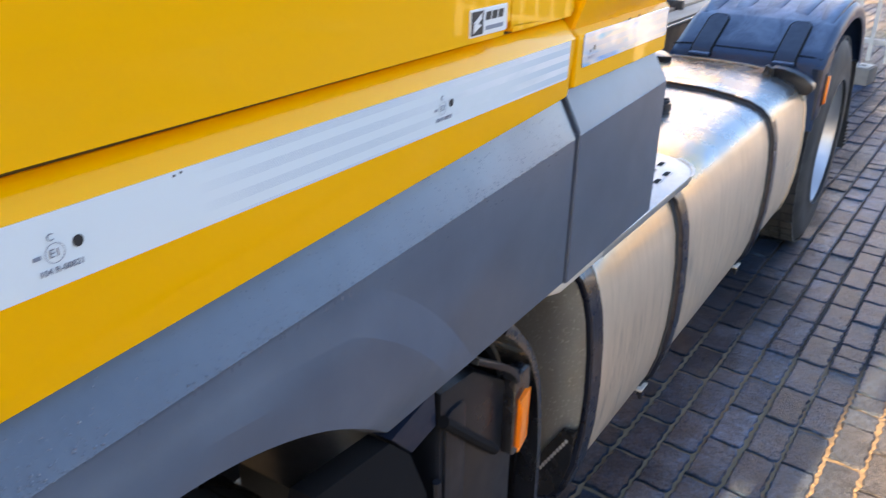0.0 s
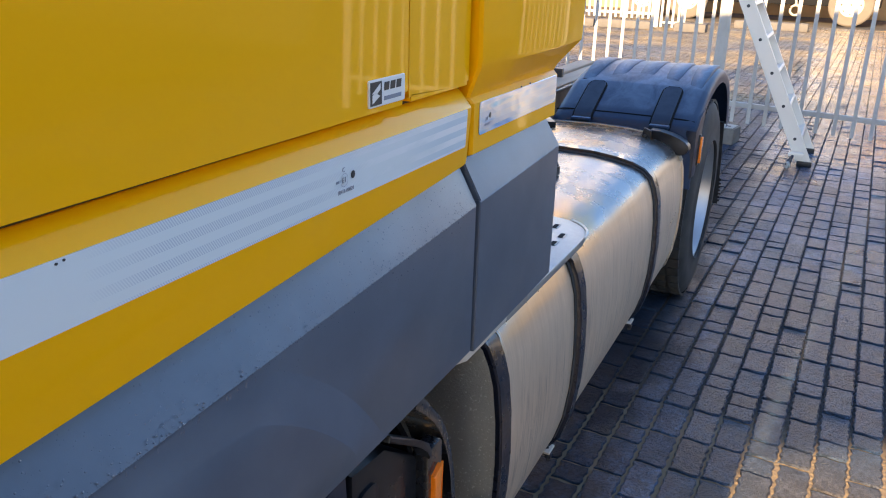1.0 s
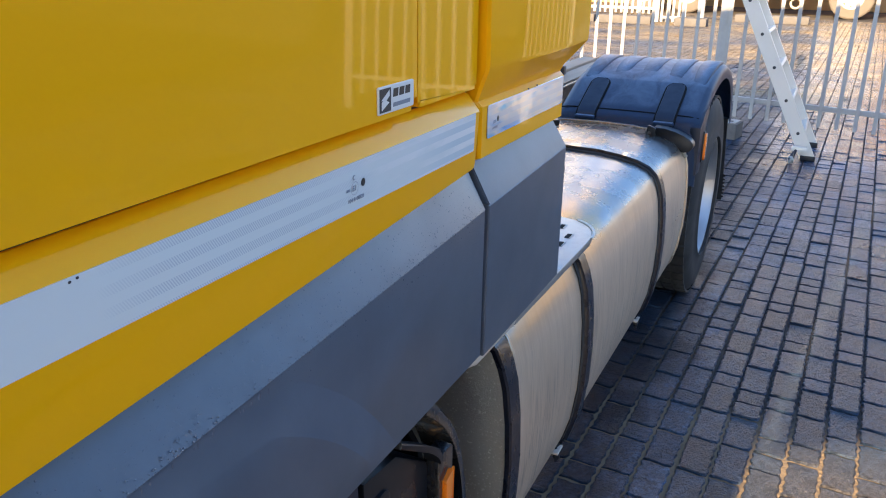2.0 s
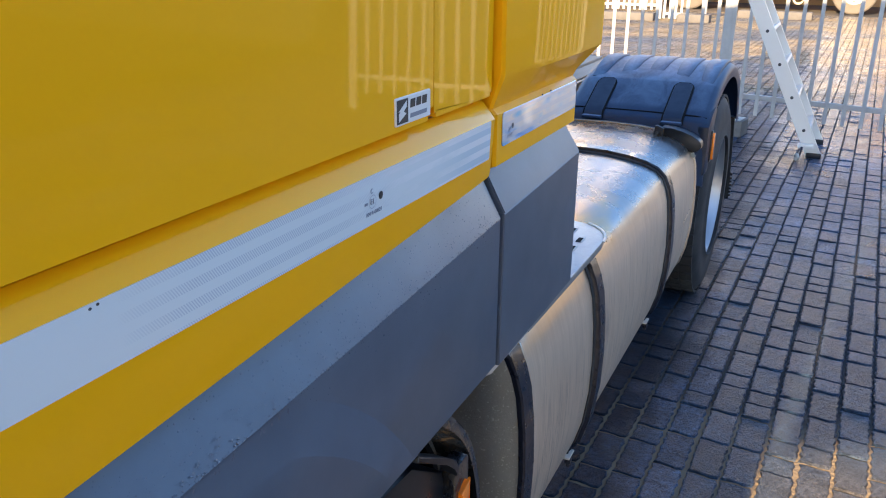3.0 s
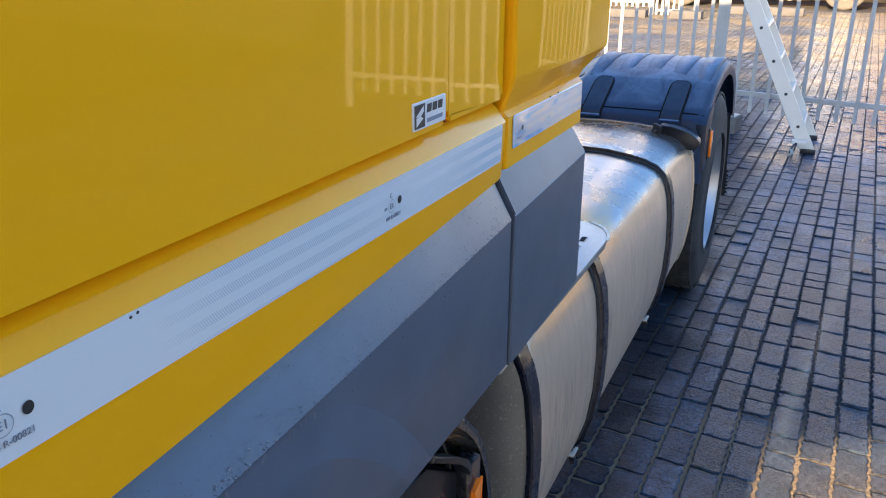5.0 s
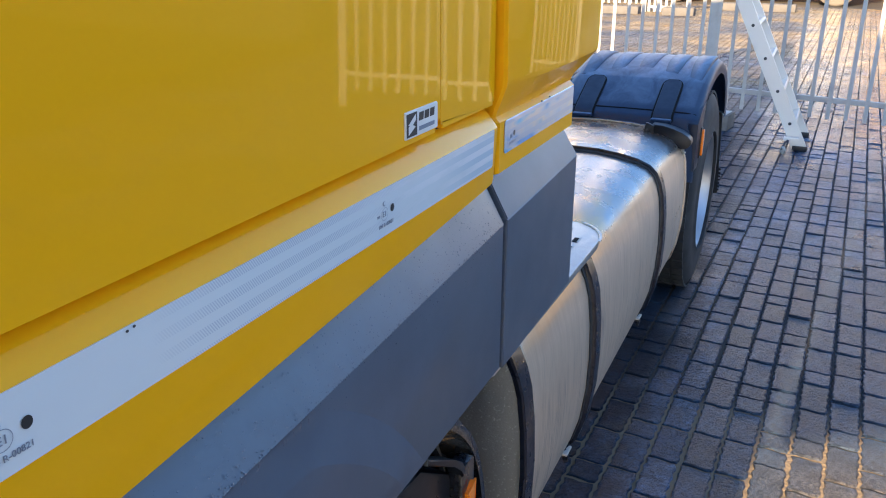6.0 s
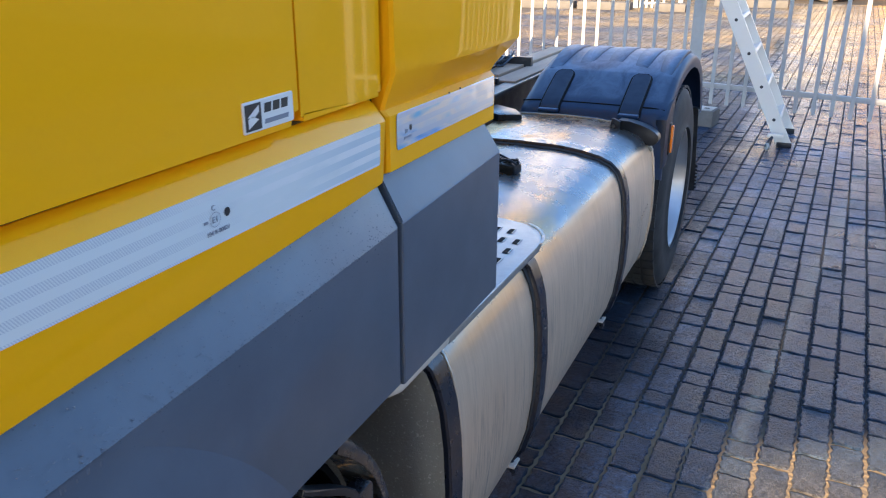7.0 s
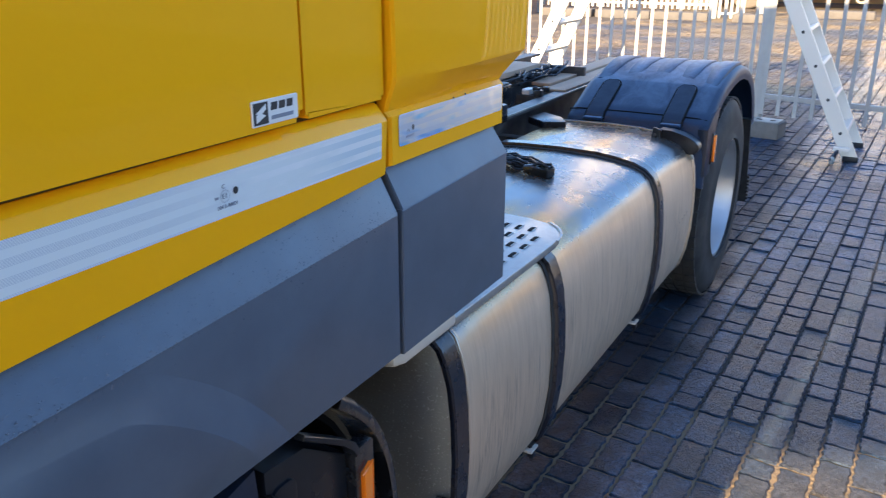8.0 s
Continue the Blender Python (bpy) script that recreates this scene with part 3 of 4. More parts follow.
for k in range(1500):
    y = -0.97 + 0.95 * rnd.random() ** 1.2
    u = rnd.random() ** 2.6 * (1 if rnd.random() < 0.9 else -0.4)
    r = 0.0005 + 0.0009 * rnd.random() ** 3
    zc = crease_z(y)
    if u >= 0:
        c = Vector((0.0010 - 0.0368 * u, y, zc + 0.0715 * u))
        nrm = Vector((0.89, 0, 0.456))
    else:
        c = Vector((0.0004, y, zc + 0.08 * u))
        nrm = Vector((1, 0, 0))
    q = nrm.to_track_quat("Z", "Y")
    rim = [bm.verts.new(c + q @ Vector((r * math.cos(t), r * math.sin(t), 0))) for t in (i * math.pi / 3 for i in range(6))]
    mid = [bm.verts.new(c + q @ Vector((0.65 * r * math.cos(t), 0.65 * r * math.sin(t), 0.32 * r))) for t in (i * math.pi / 3 for i in range(6))]
    bm.faces.new(mid)
    for i in range(6):
        bm.faces.new((rim[i], rim[(i + 1) % 6], mid[(i + 1) % 6], mid[i]))
for k in range(46):
    y = -0.86 + 0.30 * rnd.random()
    top, w, ln = crease_z(y) - 0.002 - 0.014 * rnd.random() ** 2, 0.0010 + 0.0012 * rnd.random(), 0.004 + 0.009 * rnd.random()
    q = [bm.verts.new((0.0005, y + w * math.cos(t) + 0.2 * w * math.sin(3 * t), top - ln / 2 + ln / 2 * math.sin(t))) for t in (i * math.pi / 4 for i in range(8))]
    peak = bm.verts.new((0.0012, y, top - 0.7 * ln))
    for i in range(8):
        bm.faces.new((q[i], q[(i + 1) % 8], peak))
tagged(part("water_bead", bm, DROPLET, truck, smooth=60), "tiny clinging water droplets", kind="stuff")
rear_trim = [(0.0045, 1.2775), (0.407, 1.2950), (0.405, 1.0185), (0.003, 1.011)]
part("rear_trim", prism(rear_trim, "x", -0.03, 0.003, 0.004, 3), GREY, truck)
bm = bmesh.new()
va = [bm.verts.new(p) for p in ((0.0035, 0.0045, 1.277), (0.0035, 0.4065, 1.2945), (-0.034, 0.394, 1.362), (-0.034, 0.0050, 1.346))]
vb = [bm.verts.new((v.co.x - 0.03, v.co.y, v.co.z)) for v in va]
bm.faces.new(va), bm.faces.new(vb[::-1])
for i in range(4):
    bm.faces.new((va[i], vb[i], vb[(i + 1) % 4], va[(i + 1) % 4]))
bmesh.ops.bevel(bm, geom=bm.edges[:], offset=0.002, segments=2, affect="EDGES")
part("rear_trim_facet", bm, GREY, truck)
part("trim_seal", box((-0.04, -0.006, 1.016), (-0.008, 0.0040, 1.275)), DARK, truck)

# front wheel housing, steps and wheel
def tyre_profile(w, r0, r1):
    return [(0, r0), (-0.012, r0 + 0.03), (-0.004, r0 + 0.09), (-0.012, r1 - 0.05), (-0.03, r1 - 0.012), (-0.05, r1),
            (-w + 0.05, r1), (-w + 0.03, r1 - 0.012), (-w + 0.012, r1 - 0.05), (-w + 0.004, r0 + 0.09), (-w + 0.012, r0 + 0.03), (-w, r0)]


def wheel(at, name, label):
    w = part(name, bmesh.new(), RIM, truck, label)
    w.location = at
    bm = lathe(tyre_profile(0.31, 0.305, 0.500))
    for g0, g1 in ((-0.028, -0.078), (-0.090, -0.128), (-0.140, -0.178), (-0.190, -0.226), (-0.238, -0.284)):
        for k in range(52):
            a0, a1 = 2 * math.pi * (k + 0.08) / 52, 2 * math.pi * (k + 0.94) / 52
            q = [bm.verts.new((x, r * math.cos(a), r * math.sin(a))) for r in (0.494, 0.5065) for x, a in ((g0, a0), (g0, a1), (g1, a1), (g1, a0))]
            bm.faces.new(q[4:])
            for i in range(4):
                bm.faces.new((q[i], q[(i + 1) % 4], q[4 + (i + 1) % 4], q[4 + i]))
    tyre = part("tyre", bm, RUBBER, w)
    part("rim", lathe([(-0.016, 0.292), (-0.016, 0.318), (-0.028, 0.318), (-0.036, 0.298), (-0.05, 0.29), (-0.135, 0.276), (-0.165, 0.262), (-0.178, 0.24),
                       (-0.172, 0.15), (-0.15, 0.13), (-0.10, 0.115), (-0.085, 0.09), (-0.085, 0.02), (-0.19, 0.02), (-0.19, 0.25), (-0.15, 0.272), (-0.04, 0.285)]), RIM, w, "silver steel wheel rim")
    for k in range(10):
        a = 2 * math.pi * k / 10
        bm = bmesh.new()
        bmesh.ops.create_cone(bm, cap_ends=True, segments=6, radius1=0.017, radius2=0.014, depth=0.035)
        bm.transform(Matrix.Translation((-0.155, 0.17 * math.cos(a), 0.17 * math.sin(a))) @ Matrix.Rotation(radians(90), 4, "Y"))
        part("wheel_nut", bm, STEEL, w)
    return w


wheel(FRONT, "front_wheel", "front wheel with a dusty black tyre")
line = [(ARCH[0] + 0.508 * math.cos(radians(a)), ARCH[1] + 0.508 * math.sin(radians(a))) for a in range(180, -1, -6)]
part("arch_liner", shell(line, "x", -0.75, -0.080, -0.012), LINER, truck)
# near-black board added to close the wheel housing from behind
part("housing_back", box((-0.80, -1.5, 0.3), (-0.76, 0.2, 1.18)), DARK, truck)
step = part("step_housing", prism([(-0.330, 0.955), (-0.235, 0.945), (-0.115, 0.862), (-0.088, 0.72), (-0.088, 0.36), (-0.330, 0.36)], "x", -0.5, -0.036, 0.010, 2), BLACK, truck, "black plastic cab step housing")
part("step_ledge", prism([(-0.610, 0.962), (-0.456, 0.946), (-0.408, 0.897), (-0.364, 0.795), (-0.335, 0.42), (-0.700, 0.42), (-0.640, 0.90)], "x", -0.075, -0.036, 0.003, 2), DARK, step)
part("ledge_cap", prism([(-0.456, 0.952), (-0.350, 0.975), (-0.345, 0.908), (-0.406, 0.898)], "x", -0.074, -0.034, 0.004, 2), PLATE, step)
part("step_bar", tube([(-0.028, -0.335, 0.912), (-0.028, -0.255, 0.835), (-0.028, -0.172, 0.757)], 0.010), DARK, step)
part("step_rib", tube([(-0.035, -0.34, 0.80), (-0.033, -0.32, 0.60), (-0.033, -0.31, 0.42)], 0.007), BLACK, step)
part("step_well", prism(rounded(-0.322, 0.62, -0.265, 0.915, 0.018), "x", -0.04, -0.030, 0.004, 2), BLACK, step)
part("bracket_arm", prism([(-0.262, 0.990), (-0.160, 0.924), (-0.132, 0.903), (-0.122, 0.886), (-0.122, 0.872), (-0.131, 0.872), (-0.136, 0.892), (-0.164, 0.914), (-0.266, 0.980)], "x", -0.040, -0.012, 0.003, 2), BLACK, step)
lamp = part("side_marker", prism(rounded(-0.172, 0.722, -0.118, 0.889, 0.010), "x", -0.036, -0.006, 0.004, 2), GLOSS, truck, "black side marker housing")
part("lens", prism([(-0.160, 0.737), (-0.138, 0.752), (-0.136, 0.850), (-0.160, 0.838)], "x", -0.008, 0.004, 0.004, 2), AMBER, lamp, "amber marker lens")
part("lens_frame", tube([(0.002, -0.166, 0.735), (0.002, -0.136, 0.752), (0.002, -0.134, 0.852), (0.002, -0.166, 0.838)], 0.0022, 6), AMBER, lamp)
lamp.location = (-0.008, 0.040, -0.004)
# curved rear edge of the step fairing: a thick rounded lip with a dark web behind it
lip = [(-0.150, 0.985), (-0.125, 0.965), (-0.097, 0.940), (-0.065, 0.905), (-0.034, 0.857), (-0.008, 0.792), (0.008, 0.715), (0.016, 0.62), (0.017, 0.52), (0.012, 0.42), (0.0, 0.33)]
fine = []
for i in range(len(lip) - 1):
    p = [Vector(lip[max(0, min(len(lip) - 1, i + k))]) for k in (-1, 0, 1, 2)]
    for u in (0.0, 0.25, 0.5, 0.75):
        fine.append(0.5 * (2 * p[1] + (p[2] - p[0]) * u + (2 * p[0] - 5 * p[1] + 4 * p[2] - p[3]) * u * u + (3 * p[1] - p[0] - 3 * p[2] + p[3]) * u ** 3))
bm = bmesh.new()
rings = []
for i, q in enumerate(fine):
    d = (fine[min(i + 1, len(fine) - 1)] - fine[max(i - 1, 0)]).normalized()
    rings.append([bm.verts.new((-0.060 + x, q.x - d.y * h, q.y + d.x * h)) for x, h in ((-0.034, -0.012), (-0.034, 0.006), (-0.030, 0.011), (-0.020, 0.0145), (0.004, 0.0155), (0.022, 0.0135), (0.030, 0.009), (0.034, 0.002), (0.034, -0.012))])
for a, b in zip(rings, rings[1:]):
    for i in range(9):
        bm.faces.new((a[i], a[(i + 1) % 9], b[(i + 1) % 9], b[i]))
bm.faces.new(rings[0]), bm.faces.new(rings[-1][::-1])
part("fairing_edge", bm, GLOSS, truck, "glossy black curved fairing edge", 60)
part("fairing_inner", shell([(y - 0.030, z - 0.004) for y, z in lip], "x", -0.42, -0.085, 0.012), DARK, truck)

# ---- fuel tank ----
SECTION = [(-0.70, 0.940), (-0.62, 0.946), (-0.45, 0.950), (-0.30, 0.946), (-0.215, 0.936), (-0.150, 0.922), (-0.108, 0.905), (-0.082, 0.880), (-0.067, 0.845), (-0.055, 0.800), (-0.046, 0.72), (-0.042, 0.62),
           (-0.045, 0.52), (-0.058, 0.42), (-0.078, 0.350), (-0.105, 0.312), (-0.15, 0.295), (-0.55, 0.292), (-0.66, 0.33), (-0.70, 0.42)]


def tank_ring(bm, y, inset):
    cx, cz = -0.37, 0.62
    return [bm.verts.new((x + (cx - x) * inset, y, z + (cz - z) * inset)) for x, z in SECTION]


bm = bmesh.new()
stations = [(0.278, 0.06), (0.280, 0.02), (0.286, 0.005), (0.300, 0.0)] + [(0.312 + 2.14 * k / 12, 0.0) for k in range(1, 13)] + [(2.465, 0.012), (2.475, 0.05), (2.48, 0.12)]
rings = [tank_ring(bm, y, i) for y, i in stations]
n = len(SECTION)
for a, b in zip(rings, rings[1:]):
    for i in range(n):
        bm.faces.new((a[i], a[(i + 1) % n], b[(i + 1) % n], b[i]))
bm.faces.new(rings[0]), bm.faces.new(rings[-1][::-1])
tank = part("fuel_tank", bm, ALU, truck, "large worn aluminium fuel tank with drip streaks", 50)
bm = bmesh.new()
e0, e1 = tank_ring(bm, 0.2775, 0.02), tank_ring(bm, 0.2725, 0.05)
for i in range(n):
    bm.faces.new((e0[i], e1[i], e1[(i + 1) % n], e0[(i + 1) % n]))
bm.faces.new(e1)
part("tank_end", bm, ALU_DULL, tank, "dull speckled tank end plate")


def strap(y, w, grow, mat, name, hi=15, lo=0):
    """A band round the tank, from the top's inner side over the front to below."""
    line = SECTION[lo:hi + 2]
    bm = bmesh.new()
    rows = []
    for i, (x, z) in enumerate(line):
        p, q = Vector(line[max(i - 1, 0)]), Vector(line[min(i + 1, len(line) - 1)])
        d = (q - p).normalized()
        out = Vector((-d.y, d.x))
        row = []
        for off, g in ((-w / 2, 0.0005), (-w / 2, grow * 0.7), (-w / 2 + 0.004, grow), (w / 2 - 0.004, grow), (w / 2, grow * 0.7), (w / 2, 0.0005)):
            row.append(bm.verts.new((x + out.x * g, y + off, z + out.y * g)))
        rows.append(row)
    for a, b in zip(rows, rows[1:]):
        for i in range(5):
            bm.faces.new((a[i], a[i + 1], b[i + 1], b[i]))
    bm.faces.new(rows[0]), bm.faces.new(rows[-1][::-1])
    return part(name, bm, mat, truck, smooth=40)


for y in (0.868, 1.882):
    tagged(strap(y, 0.074, 0.005, RUBBER, "strap_lining"), "black rubber strap lining")
    tagged(strap(y + 0.005, 0.058, 0.016, STEEL, "tank_strap"), "glossy dark steel tank strap")
    foot = part("strap_bolt", tube([(-0.12, y - 0.02, 0.335), (-0.098, y - 0.025, 0.30), (-0.09, y - 0.03, 0.262)], 0.007), STEEL, truck)
    part("bolt_plate", box((-0.120, y - 0.050, 0.294), (-0.082, y + 0.0, 0.301), 0.002), ALU_CLEAN, foot)
    part("nut", box((-0.100, y - 0.038, 0.272), (-0.082, y - 0.020, 0.288), 0.003), STEEL, foot)
tagged(strap(0.288, 0.062, 0.015, STEEL, "tank_bracket"), "black tank support bracket")
tagged(strap(2.452, 0.014, 0.007, ALU, "end_flange"), "bright seam at the tank's rear end")
tagged(strap(0.345, 0.012, 0.004, ALU, "end_bead"), "pressed bead near the tank's front end")
# lower bracket bolted under the tank's front end
bracket = part("tank_support", box((-0.62, 0.30, 0.262), (-0.10, 0.42, 0.292), 0.006), BLACK, truck)
part("tank_support", box((-0.62, 0.80, 0.258), (-0.14, 0.90, 0.290), 0.006), BLACK, truck)
part("tank_support", box((-0.62, 1.80, 0.258), (-0.14, 1.90, 0.290), 0.006), BLACK, truck)
rail = part("end_flange", prism([(-0.050, 0.515), (-0.083, 0.510), (-0.172, 0.345), (-0.215, 0.305), (-0.215, 0.288), (-0.150, 0.290), (-0.105, 0.308), (-0.078, 0.346), (-0.058, 0.416)], "y", 0.256, 0.268, 0.002, 1), GLOSS, truck, "black perforated flange")
for k in range(14):
    u = k / 13
    part("punched_hole", box((-0.074 - 0.085 * u, 0.2545, 0.478 - 0.145 * u), (-0.067 - 0.085 * u, 0.2560, 0.486 - 0.145 * u)), ALU_CLEAN, rail)

# small embossed marks near the tank's rear end
for k in range(4):
    part("embossed_mark", box((-0.046, 2.235 + 0.036 * k, 0.590 + 0.006 * k), (-0.0408, 2.250 + 0.036 * k, 0.610 + 0.006 * k), 0.0008, 1), ALU, tank)

# aluminium tread plate on the tank
outline = [(-0.42, 0.258), (-0.033, 0.258), (-0.033, 0.80)]
for k in range(1, 7):
    a = radians(90 * k / 7)
    outline.append((-0.033 - 0.13 * (1 - math.cos(a)), 0.80 + 0.145 * math.sin(a)))
outline += [(-0.17, 0.948), (-0.42, 0.972)]
TREAD = material("tread_aluminium", (0.42, 0.42, 0.42), 0.4, 0.6)
plug(TREAD, "Base Color", mix(TREAD, noise_tex(TREAD, 40, 6, 0.75), (0.24, 0.24, 0.235), (0.42, 0.415, 0.40)))
bump(TREAD, noise_tex(TREAD, 160, 4, 0.8), 0.35, 0.003)
tread = part("tread_plate", prism(outline, "z", 0.953, 0.972, 0.005, 2), TREAD, truck, "punched aluminium tread plate")
part("plate_border", shell([(x, y) for x, y in outline[2:8]], "z", 0.9722, 0.9745, 0.007), TREAD, tread)
for r in range(5):
    for k in range(8):
        x, y = -0.0885 - 0.0385 * r, 0.859 - 0.0685 * k
        if r == 0 and k == 0:
            continue
        b = prism(rounded(-0.0068, -0.0175, 0.0068, 0.0175, 0.003, 2), "z", 0.9722, 0.9732)
        slot = part("punched_slot", moved(b, Matrix.Translation((x, y, 0))), DARK, tread)
        lip = box((0.0068, -0.0175, 0.9715), (0.0092, 0.0175, 0.9748), 0.0008, 1)
        part("slot_lip", moved(lip, Matrix.Translation((x, y, 0))), TREAD, tread)
edge = [(-0.30, 0.024), (-0.070, 0.024), (-0.042, 0.034), (-0.031, 0.060), (-0.031, 0.252), (-0.30, 0.252)]
part("step_edge", prism(edge, "z", 0.956, 0.987, 0.011, 4), ALU_CLEAN, truck, "rounded aluminium step edge")

# electric plug and cables lying on the tank
plug_block = part("cable_plug", moved(prism(rounded(-0.044, -0.026, 0.032, 0.026, 0.008), "z", 0.948, 0.978, 0.005, 2), Matrix.Translation((-0.352, 1.478, 0)) @ Matrix.Rotation(radians(-12), 4, "Z")), BLACK, truck, "black cable plug with coiled leads")
part("plug_collar", moved(lathe([(-0.03, 0.0), (-0.03, 0.013), (-0.012, 0.017), (0.012, 0.017), (0.018, 0.012), (0.018, 0.0)], 14), Matrix.Translation((-0.395, 1.475, 0.968)) @ Matrix.Rotation(radians(20), 4, "Z")), GLOSS, plug_block)
rnd = random.Random(4)
for k in range(12):
    z0 = 0.954 + 0.005 * (k % 4)
    x0, y0 = -0.355 - rnd.uniform(0, 0.03), 1.465 + 0.007 * k
    pts = []
    for i in range(9):
        u = i / 8
        pts.append((x0 - 0.27 * u + rnd.uniform(-0.008, 0.008), y0 + 0.085 * u + rnd.uniform(-0.013, 0.013), z0 + 0.014 * math.sin(math.pi * min(1, u * 1.3)) + rnd.uniform(-0.004, 0.008)))
    part("lead", tube(pts, rnd.choice((0.004, 0.005, 0.0065)), 7), BLACK, plug_block)

for k in range(5):
    y0 = 1.462 + 0.009 * k
    pts = [(-0.325 - 0.022 * i + rnd.uniform(-0.004, 0.004), y0 + rnd.uniform(-0.008, 0.008) + 0.003 * i, 0.982 + 0.012 * math.sin(0.9 * i + k) - 0.002 * i) for i in range(8)]
    part("lead", tube(pts, 0.0045, 7), BLACK, plug_block)

# rubber stop over the tank's rear shoulder
bar = [(-0.196, 0.966), (-0.150, 0.963), (-0.106, 0.953), (-0.070, 0.940), (-0.044, 0.926), (-0.029, 0.911), (-0.026, 0.895), (-0.032, 0.883), (-0.044, 0.872), (-0.062, 0.868), (-0.084, 0.872), (-0.137, 0.892), (-0.196, 0.914)]
catch = part("tank_bumper", prism(bar, "y", 2.380, 2.440, 0.005, 3), BLACK, truck, "black rubber stop on the tank corner")
part("bumper_tab", prism([(-0.232, 0.910), (-0.188, 0.898), (-0.188, 0.962), (-0.215, 0.973), (-0.222, 0.972)], "y", 2.366, 2.385, 0.003, 2), BLACK, catch)
part("bolt_head", moved(lathe([(-0.004, 0.0), (-0.004, 0.006), (0.004, 0.007), (0.004, 0.0)], 8), Matrix.Translation((-0.213, 2.363, 0.942)) @ Matrix.Rotation(radians(90), 4, "Z")), GALV, catch)
part("bumper_bracket", prism([(-0.19, 0.925), (-0.10, 0.895), (-0.048, 0.848), (-0.060, 0.838), (-0.10, 0.870), (-0.19, 0.900)], "y", 2.410, 2.420, 0.001, 1), ALU_DULL, catch)

# ---- rear mudguard ----
G0, G1 = -0.69, -0.022
profile = [(2.485, 0.70), (2.490, 0.80), (2.503, 0.925), (2.512, 0.965), (2.522, 0.980), (2.60, 1.018), (2.70, 1.063), (2.775, 1.096), (2.79, 1.101), (2.90, 1.128), (3.02, 1.149), (3.15, 1.157), (3.28, 1.150), (3.42, 1.120), (3.54, 1.067), (3.63, 0.995), (3.70, 0.90), (3.75, 0.80)]
bm = bmesh.new()
rows = []
for j, (x, drop) in enumerate(((G1 - 0.004, 0.055), (G1, 0.03), (G1 - 0.012, 0.012), (G1 - 0.035, 0.002), (G1 - 0.07, 0.0), (-0.20, -0.004), (-0.36, -0.006), (-0.52, -0.004), (G0 + 0.09, 0.0), (G0 + 0.05, 0.008), (G0 + 0.02, 0.026), (G0, 0.06))):
    row = []
    for i, (y, z) in enumerate(profile):
        dv = (Vector((3.10, 0.52)) - Vector((y, z))).normalized() * drop
        row.append(bm.verts.new((x, y + dv.x, z + dv.y)))
    rows.append(row)
for a, b in zip(rows, rows[1:]):
    for i in range(len(profile) - 1):
        bm.faces.new((a[i], a[i + 1], b[i + 1], b[i]))
ext = bmesh.ops.extrude_edge_only(bm, edges=[e for e in bm.edges if len(e.link_faces) == 1])
for v in {g for g in ext["geom"] if isinstance(g, bmesh.types.BMVert)}:
    dv = (Vector((3.08, 0.52)) - Vector((v.co.y, v.co.z))).normalized() * 0.018
    v.co.y, v.co.z = v.co.y + dv.x, v.co.z + dv.y
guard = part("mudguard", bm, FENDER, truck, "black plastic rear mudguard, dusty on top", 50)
# seam along the front and two strap plates with dark rims


def ribbon(line, x, widths, up, down):
    """A plate that follows a line of (y, z), its half width given at each point."""
    bm = bmesh.new()
    rows = []
    for i, ((y, z), w) in enumerate(zip(line, widths)):
        a, b = line[max(i - 1, 0)], line[min(i + 1, len(line) - 1)]
        d = Vector((b[0] - a[0], b[1] - a[1])).normalized()
        n = Vector((-d.y, d.x))
        top = up[i] if isinstance(up, list) else up
        c = 0.0035
        rows.append([bm.verts.new((x + s_ * (w - k), y + n.x * h, z + n.y * h)) for s_, k, h in ((-1, 0, -down), (-1, 0, top - c), (-1, c, top), (1, c, top), (1, 0, top - c), (1, 0, -down))])
    for a, b in zip(rows, rows[1:]):
        for k in range(6):
            bm.faces.new((a[k], a[(k + 1) % 6], b[(k + 1) % 6], b[k]))
    bm.faces.new(rows[0]), bm.faces.new(rows[-1][::-1])
    return bm


seam = []
for k in range(31):
    x = -0.672 + 0.632 * k / 30
    crown = 0.006 * max(0.0, 1.0 - ((x + 0.355) / 0.30) ** 2) - 0.012 * max(0.0, abs(x + 0.355) - 0.27) / 0.05
    seam.append((x, 2.5475 - 0.76 * crown, 0.9928 + 0.65 * crown))
part("guard_seam", tube(seam, 0.0035, 6), DARK, guard)
for x in (-0.535, -0.180):
    line = [(2.509, 0.957), (2.513, 0.968), (2.522, 0.980), (2.56, 0.9985), (2.60, 1.018), (2.65, 1.0405), (2.70, 1.063), (2.74, 1.0805), (2.757, 1.088), (2.766, 1.092)]
    half = (0.042, 0.042, 0.042, 0.042, 0.042, 0.042, 0.042, 0.041, 0.034, 0.020)
    part("strap_rim", ribbon([(y + (0.004 if k == 9 else 0), z + (0.002 if k == 9 else 0)) for k, (y, z) in enumerate(line)], x, [w + 0.006 for w in half], 0.0118, 0.006), DARK, guard)
    holder = part("strap_plate", ribbon(line, x, half, 0.0135, 0.002), PLATE, guard)
    part("strap_lip", box((x - 0.045, 2.470, 0.955), (x + 0.045, 2.522, 0.971), 0.0075, 3), FENDER, holder)
